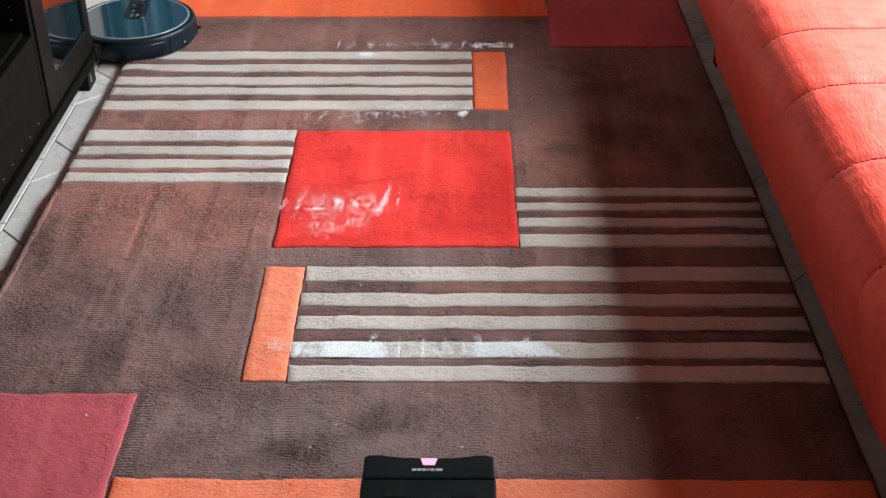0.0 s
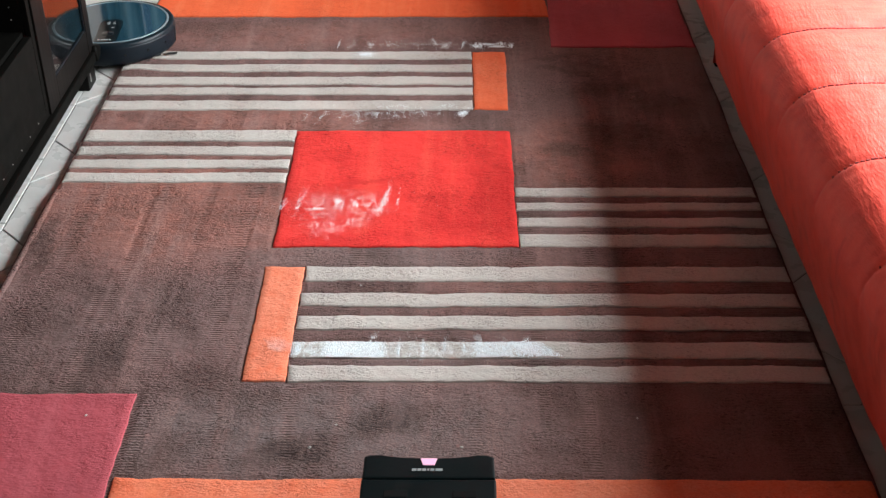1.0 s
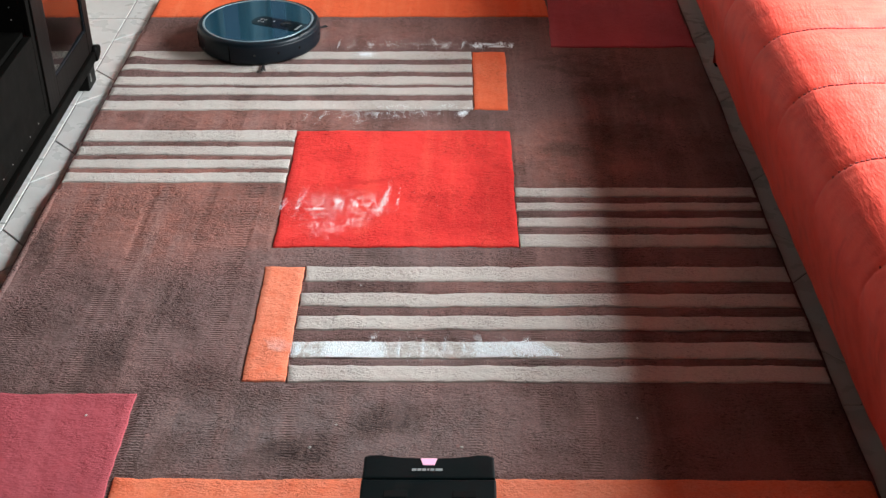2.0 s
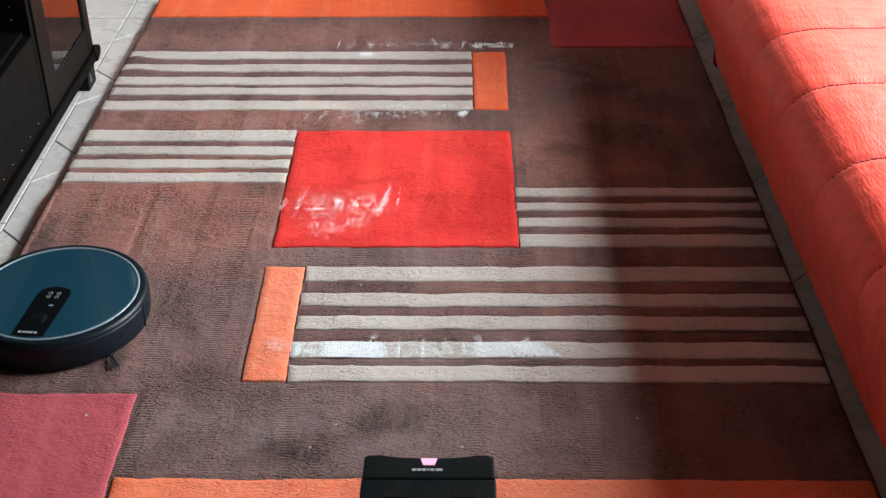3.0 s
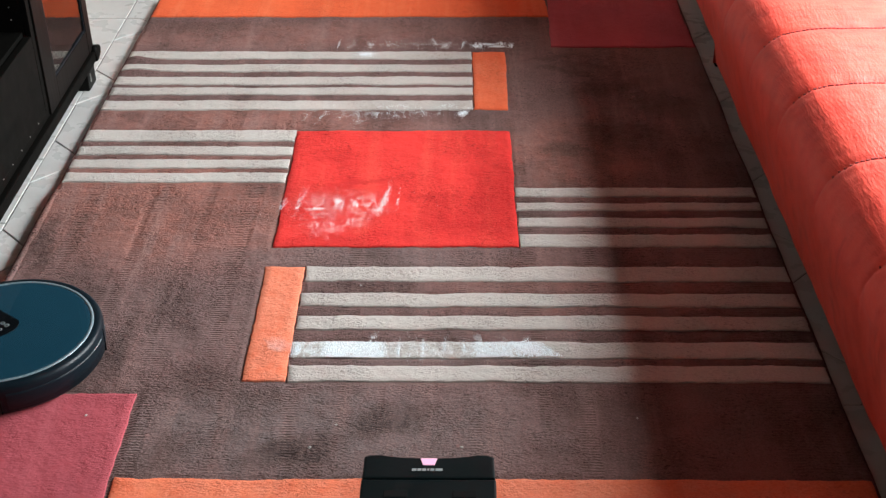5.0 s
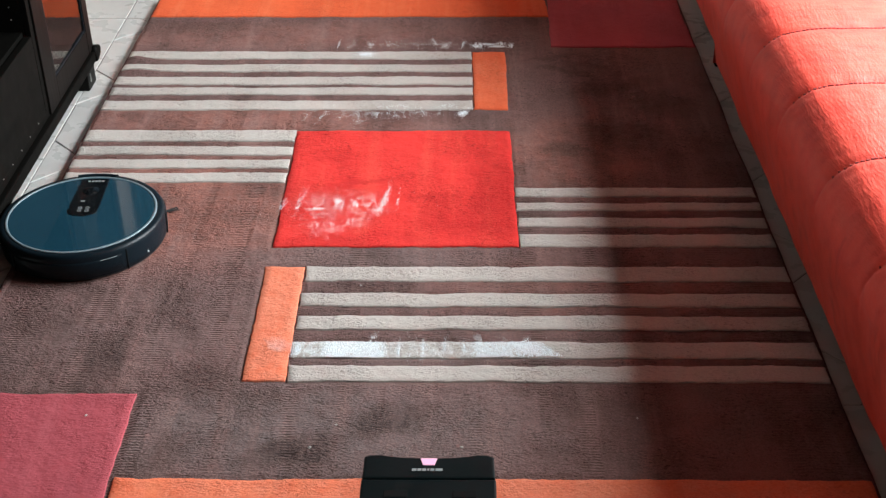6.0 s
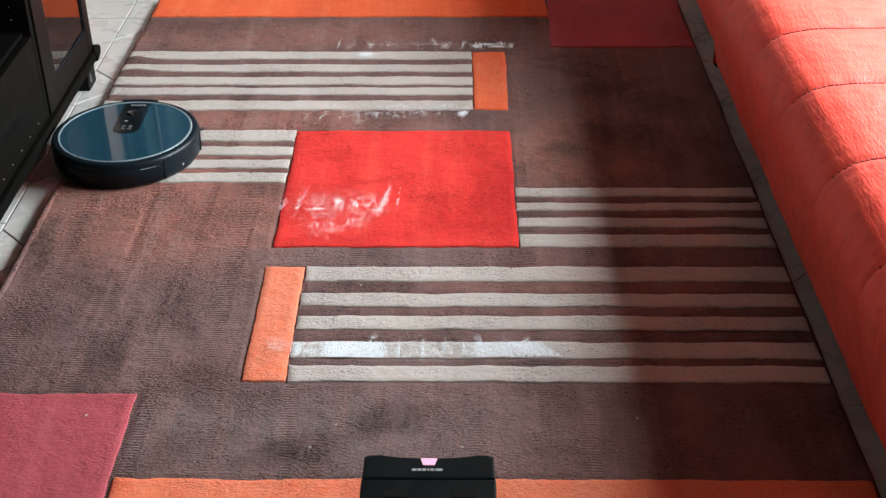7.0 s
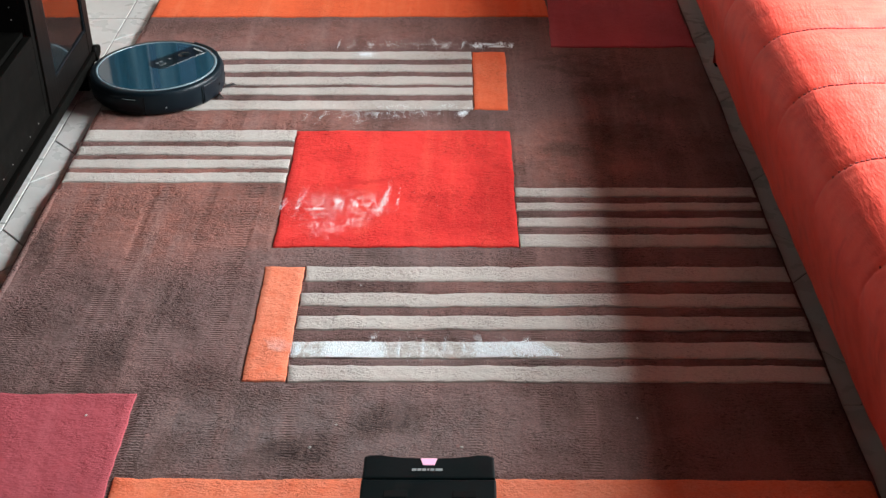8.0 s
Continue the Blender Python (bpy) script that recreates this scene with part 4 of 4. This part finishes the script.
floor_slab = room()
curtain_rail()
for k, (left, right) in enumerate(((-1.43, -1.30), (-1.25, -1.17), (-1.10, -0.95), (-0.90, -0.76), (-0.70, -0.60), (-0.53, -0.33))):
    curtain(left, right, k + 1.0)
rug()
sofa()
cabinet()
dock()
vacuum, side_brushes = robot()
powder_patch("dense white powder line along a cream rug stripe",
             [(-0.255, 1.848, 0.052, 0.0225, 0.0, 8000, 0.00034, 0.45, True), (-0.190, 1.849, 0.055, 0.0235, 0.0, 19000, 0.00042, 0.20, True),
              (-0.045, 1.849, 0.11, 0.0225, 0.0, 9500, 0.00034, 0.5, True), (-0.296, 1.848, 0.006, 0.018, 0.1, 900, 0.00036, 0.3, False),
              (-0.105, 1.850, 0.004, 0.026, 0.0, 500, 0.00034, 0.4, False), (-0.060, 1.850, 0.004, 0.030, 0.0, 600, 0.00034, 0.4, False),
              (-0.020, 1.849, 0.005, 0.030, 0.0, 700, 0.00034, 0.4, False), (0.018, 1.849, 0.004, 0.026, 0.0, 500, 0.00034, 0.4, False),
              (0.095, 1.850, 0.056, 0.0235, -0.1, 13000, 0.00042, 0.30, True), (0.150, 1.850, 0.030, 0.021, -0.9, 7000, 0.00042, 0.20, True),
              (0.08, 1.884, 0.10, 0.010, 0.0, 700, 0.00026, 0.75, False), (-0.155, 1.888, 0.006, 0.014, 0.2, 260, 0.00032, 0.5, False),
              (0.045, 1.886, 0.010, 0.014, -0.3, 300, 0.0003, 0.6, False), (0.135, 1.880, 0.012, 0.009, 0.0, 260, 0.0003, 0.5, False),
              (-0.10, 1.886, 0.16, 0.016, 0.0, 700, 0.00022, 0.8, False), (-0.05, 1.816, 0.20, 0.012, 0.0, 800, 0.00022, 0.8, False),
              (-0.334, 1.860, 0.022, 0.024, -0.4, 1500, 0.00024, 0.5, False)], 1)
powder_patch("brushed white powder on the red rug panel",
             [(-0.255, 2.385, 0.115, 0.060, 0.0, 11959, 0.00024, 0.62, False), (-0.275, 2.305, 0.075, 0.065, 0.0, 5979, 0.00023, 0.66, False),
              (-0.352, 2.390, 0.008, 0.060, 0.12, 1494, 0.00028, 0.6, False), (-0.343, 2.435, 0.008, 0.030, 0.1, 505, 0.00026, 0.6, False),
              (-0.312, 2.365, 0.022, 0.007, 0.0, 965, 0.00032, 0.5, False), (-0.315, 2.400, 0.026, 0.030, 0.0, 1609, 0.00026, 0.58, False),
              (-0.265, 2.395, 0.010, 0.018, 0.0, 965, 0.00033, 0.45, False), (-0.248, 2.385, 0.025, 0.045, 0.0, 1839, 0.00026, 0.58, False),
              (-0.222, 2.385, 0.012, 0.030, 0.2, 1426, 0.00032, 0.5, False), (-0.190, 2.385, 0.022, 0.045, 0.2, 2300, 0.00029, 0.65, False),
              (-0.158, 2.405, 0.008, 0.050, 0.16, 1900, 0.00032, 0.45, False), (-0.172, 2.360, 0.018, 0.028, 0.2, 1609, 0.0003, 0.5, False),
              (-0.128, 2.400, 0.004, 0.045, 0.05, 552, 0.00028, 0.5, False), (-0.150, 2.460, 0.006, 0.030, 0.1, 368, 0.00024, 0.58, False),
              (-0.300, 2.300, 0.020, 0.050, 0.0, 1609, 0.00026, 0.62, False), (-0.268, 2.275, 0.012, 0.045, 0.1, 1196, 0.00026, 0.58, False),
              (-0.235, 2.300, 0.016, 0.030, 0.2, 965, 0.00026, 0.58, False), (-0.205, 2.310, 0.020, 0.025, 0.0, 965, 0.00026, 0.58, False),
              (-0.387, 2.385, 0.006, 0.030, 0.1, 598, 0.0003, 0.5, False)], 2)
powder_patch("thin white powder streaks on brown pile",
             [(-0.375, 2.828, 0.004, 0.030, 0.35, 299, 0.00034, 0.6, False), (-0.335, 2.832, 0.004, 0.040, 0.35, 436, 0.00034, 0.6, False),
              (-0.290, 2.830, 0.006, 0.030, 0.2, 413, 0.0003, 0.6, False), (-0.245, 2.820, 0.016, 0.050, 0.0, 1288, 0.0003, 0.6, False),
              (-0.200, 2.840, 0.005, 0.026, 0.0, 368, 0.0003, 0.6, False), (-0.150, 2.840, 0.030, 0.028, 0.0, 965, 0.00028, 0.6, False),
              (-0.09, 2.845, 0.030, 0.026, 0.0, 965, 0.00028, 0.6, False), (-0.04, 2.845, 0.006, 0.026, 0.1, 345, 0.0003, 0.6, False),
              (0.022, 2.847, 0.012, 0.024, 0.3, 2070, 0.00040, 0.45, False), (-0.2, 2.84, 0.17, 0.03, 0.0, 6500, 0.00026, 0.62, False),
              (-0.15, 2.88, 0.06, 0.012, 0.0, 1609, 0.0003, 0.6, False), (-0.02, 2.885, 0.03, 0.014, 0.0, 1035, 0.0003, 0.6, False)], 3)
powder_patch("thin white powder streaks beside cream rug stripes",
             [(-0.332, 3.285, 0.004, 0.030, 0.1, 345, 0.00034, 0.5, False), (-0.295, 3.280, 0.008, 0.035, 0.3, 505, 0.0003, 0.7, False),
              (-0.245, 3.280, 0.020, 0.035, 0.0, 1058, 0.0003, 0.7, False), (-0.18, 3.280, 0.030, 0.028, 0.0, 965, 0.0003, 0.6, False),
              (-0.11, 3.275, 0.024, 0.020, 0.0, 598, 0.0003, 0.6, False), (-0.058, 3.290, 0.010, 0.040, -0.2, 965, 0.00034, 0.6, False),
              (-0.030, 3.275, 0.020, 0.026, 0.0, 1196, 0.00034, 0.6, False), (0.022, 3.282, 0.006, 0.034, 0.2, 736, 0.00036, 0.55, False),
              (0.064, 3.278, 0.016, 0.020, 0.0, 1839, 0.00048, 0.4, False), (0.088, 3.286, 0.030, 0.007, -0.6, 1609, 0.0005, 0.35, False),
              (0.120, 3.270, 0.022, 0.008, -0.8, 1426, 0.0005, 0.35, False), (0.132, 3.288, 0.012, 0.012, 0.0, 965, 0.0005, 0.4, False),
              (0.160, 3.276, 0.008, 0.018, 0.0, 827, 0.0005, 0.4, False), (0.10, 3.266, 0.04, 0.008, 0.0, 598, 0.0004, 0.6, False),
              (-0.25, 3.212, 0.030, 0.020, 0.0, 3449, 0.0003, 0.4, False), (-0.12, 3.28, 0.22, 0.03, 0.0, 2760, 0.00024, 0.62, False)], 4)
crumbs()
tiles(floor_slab)
motions()
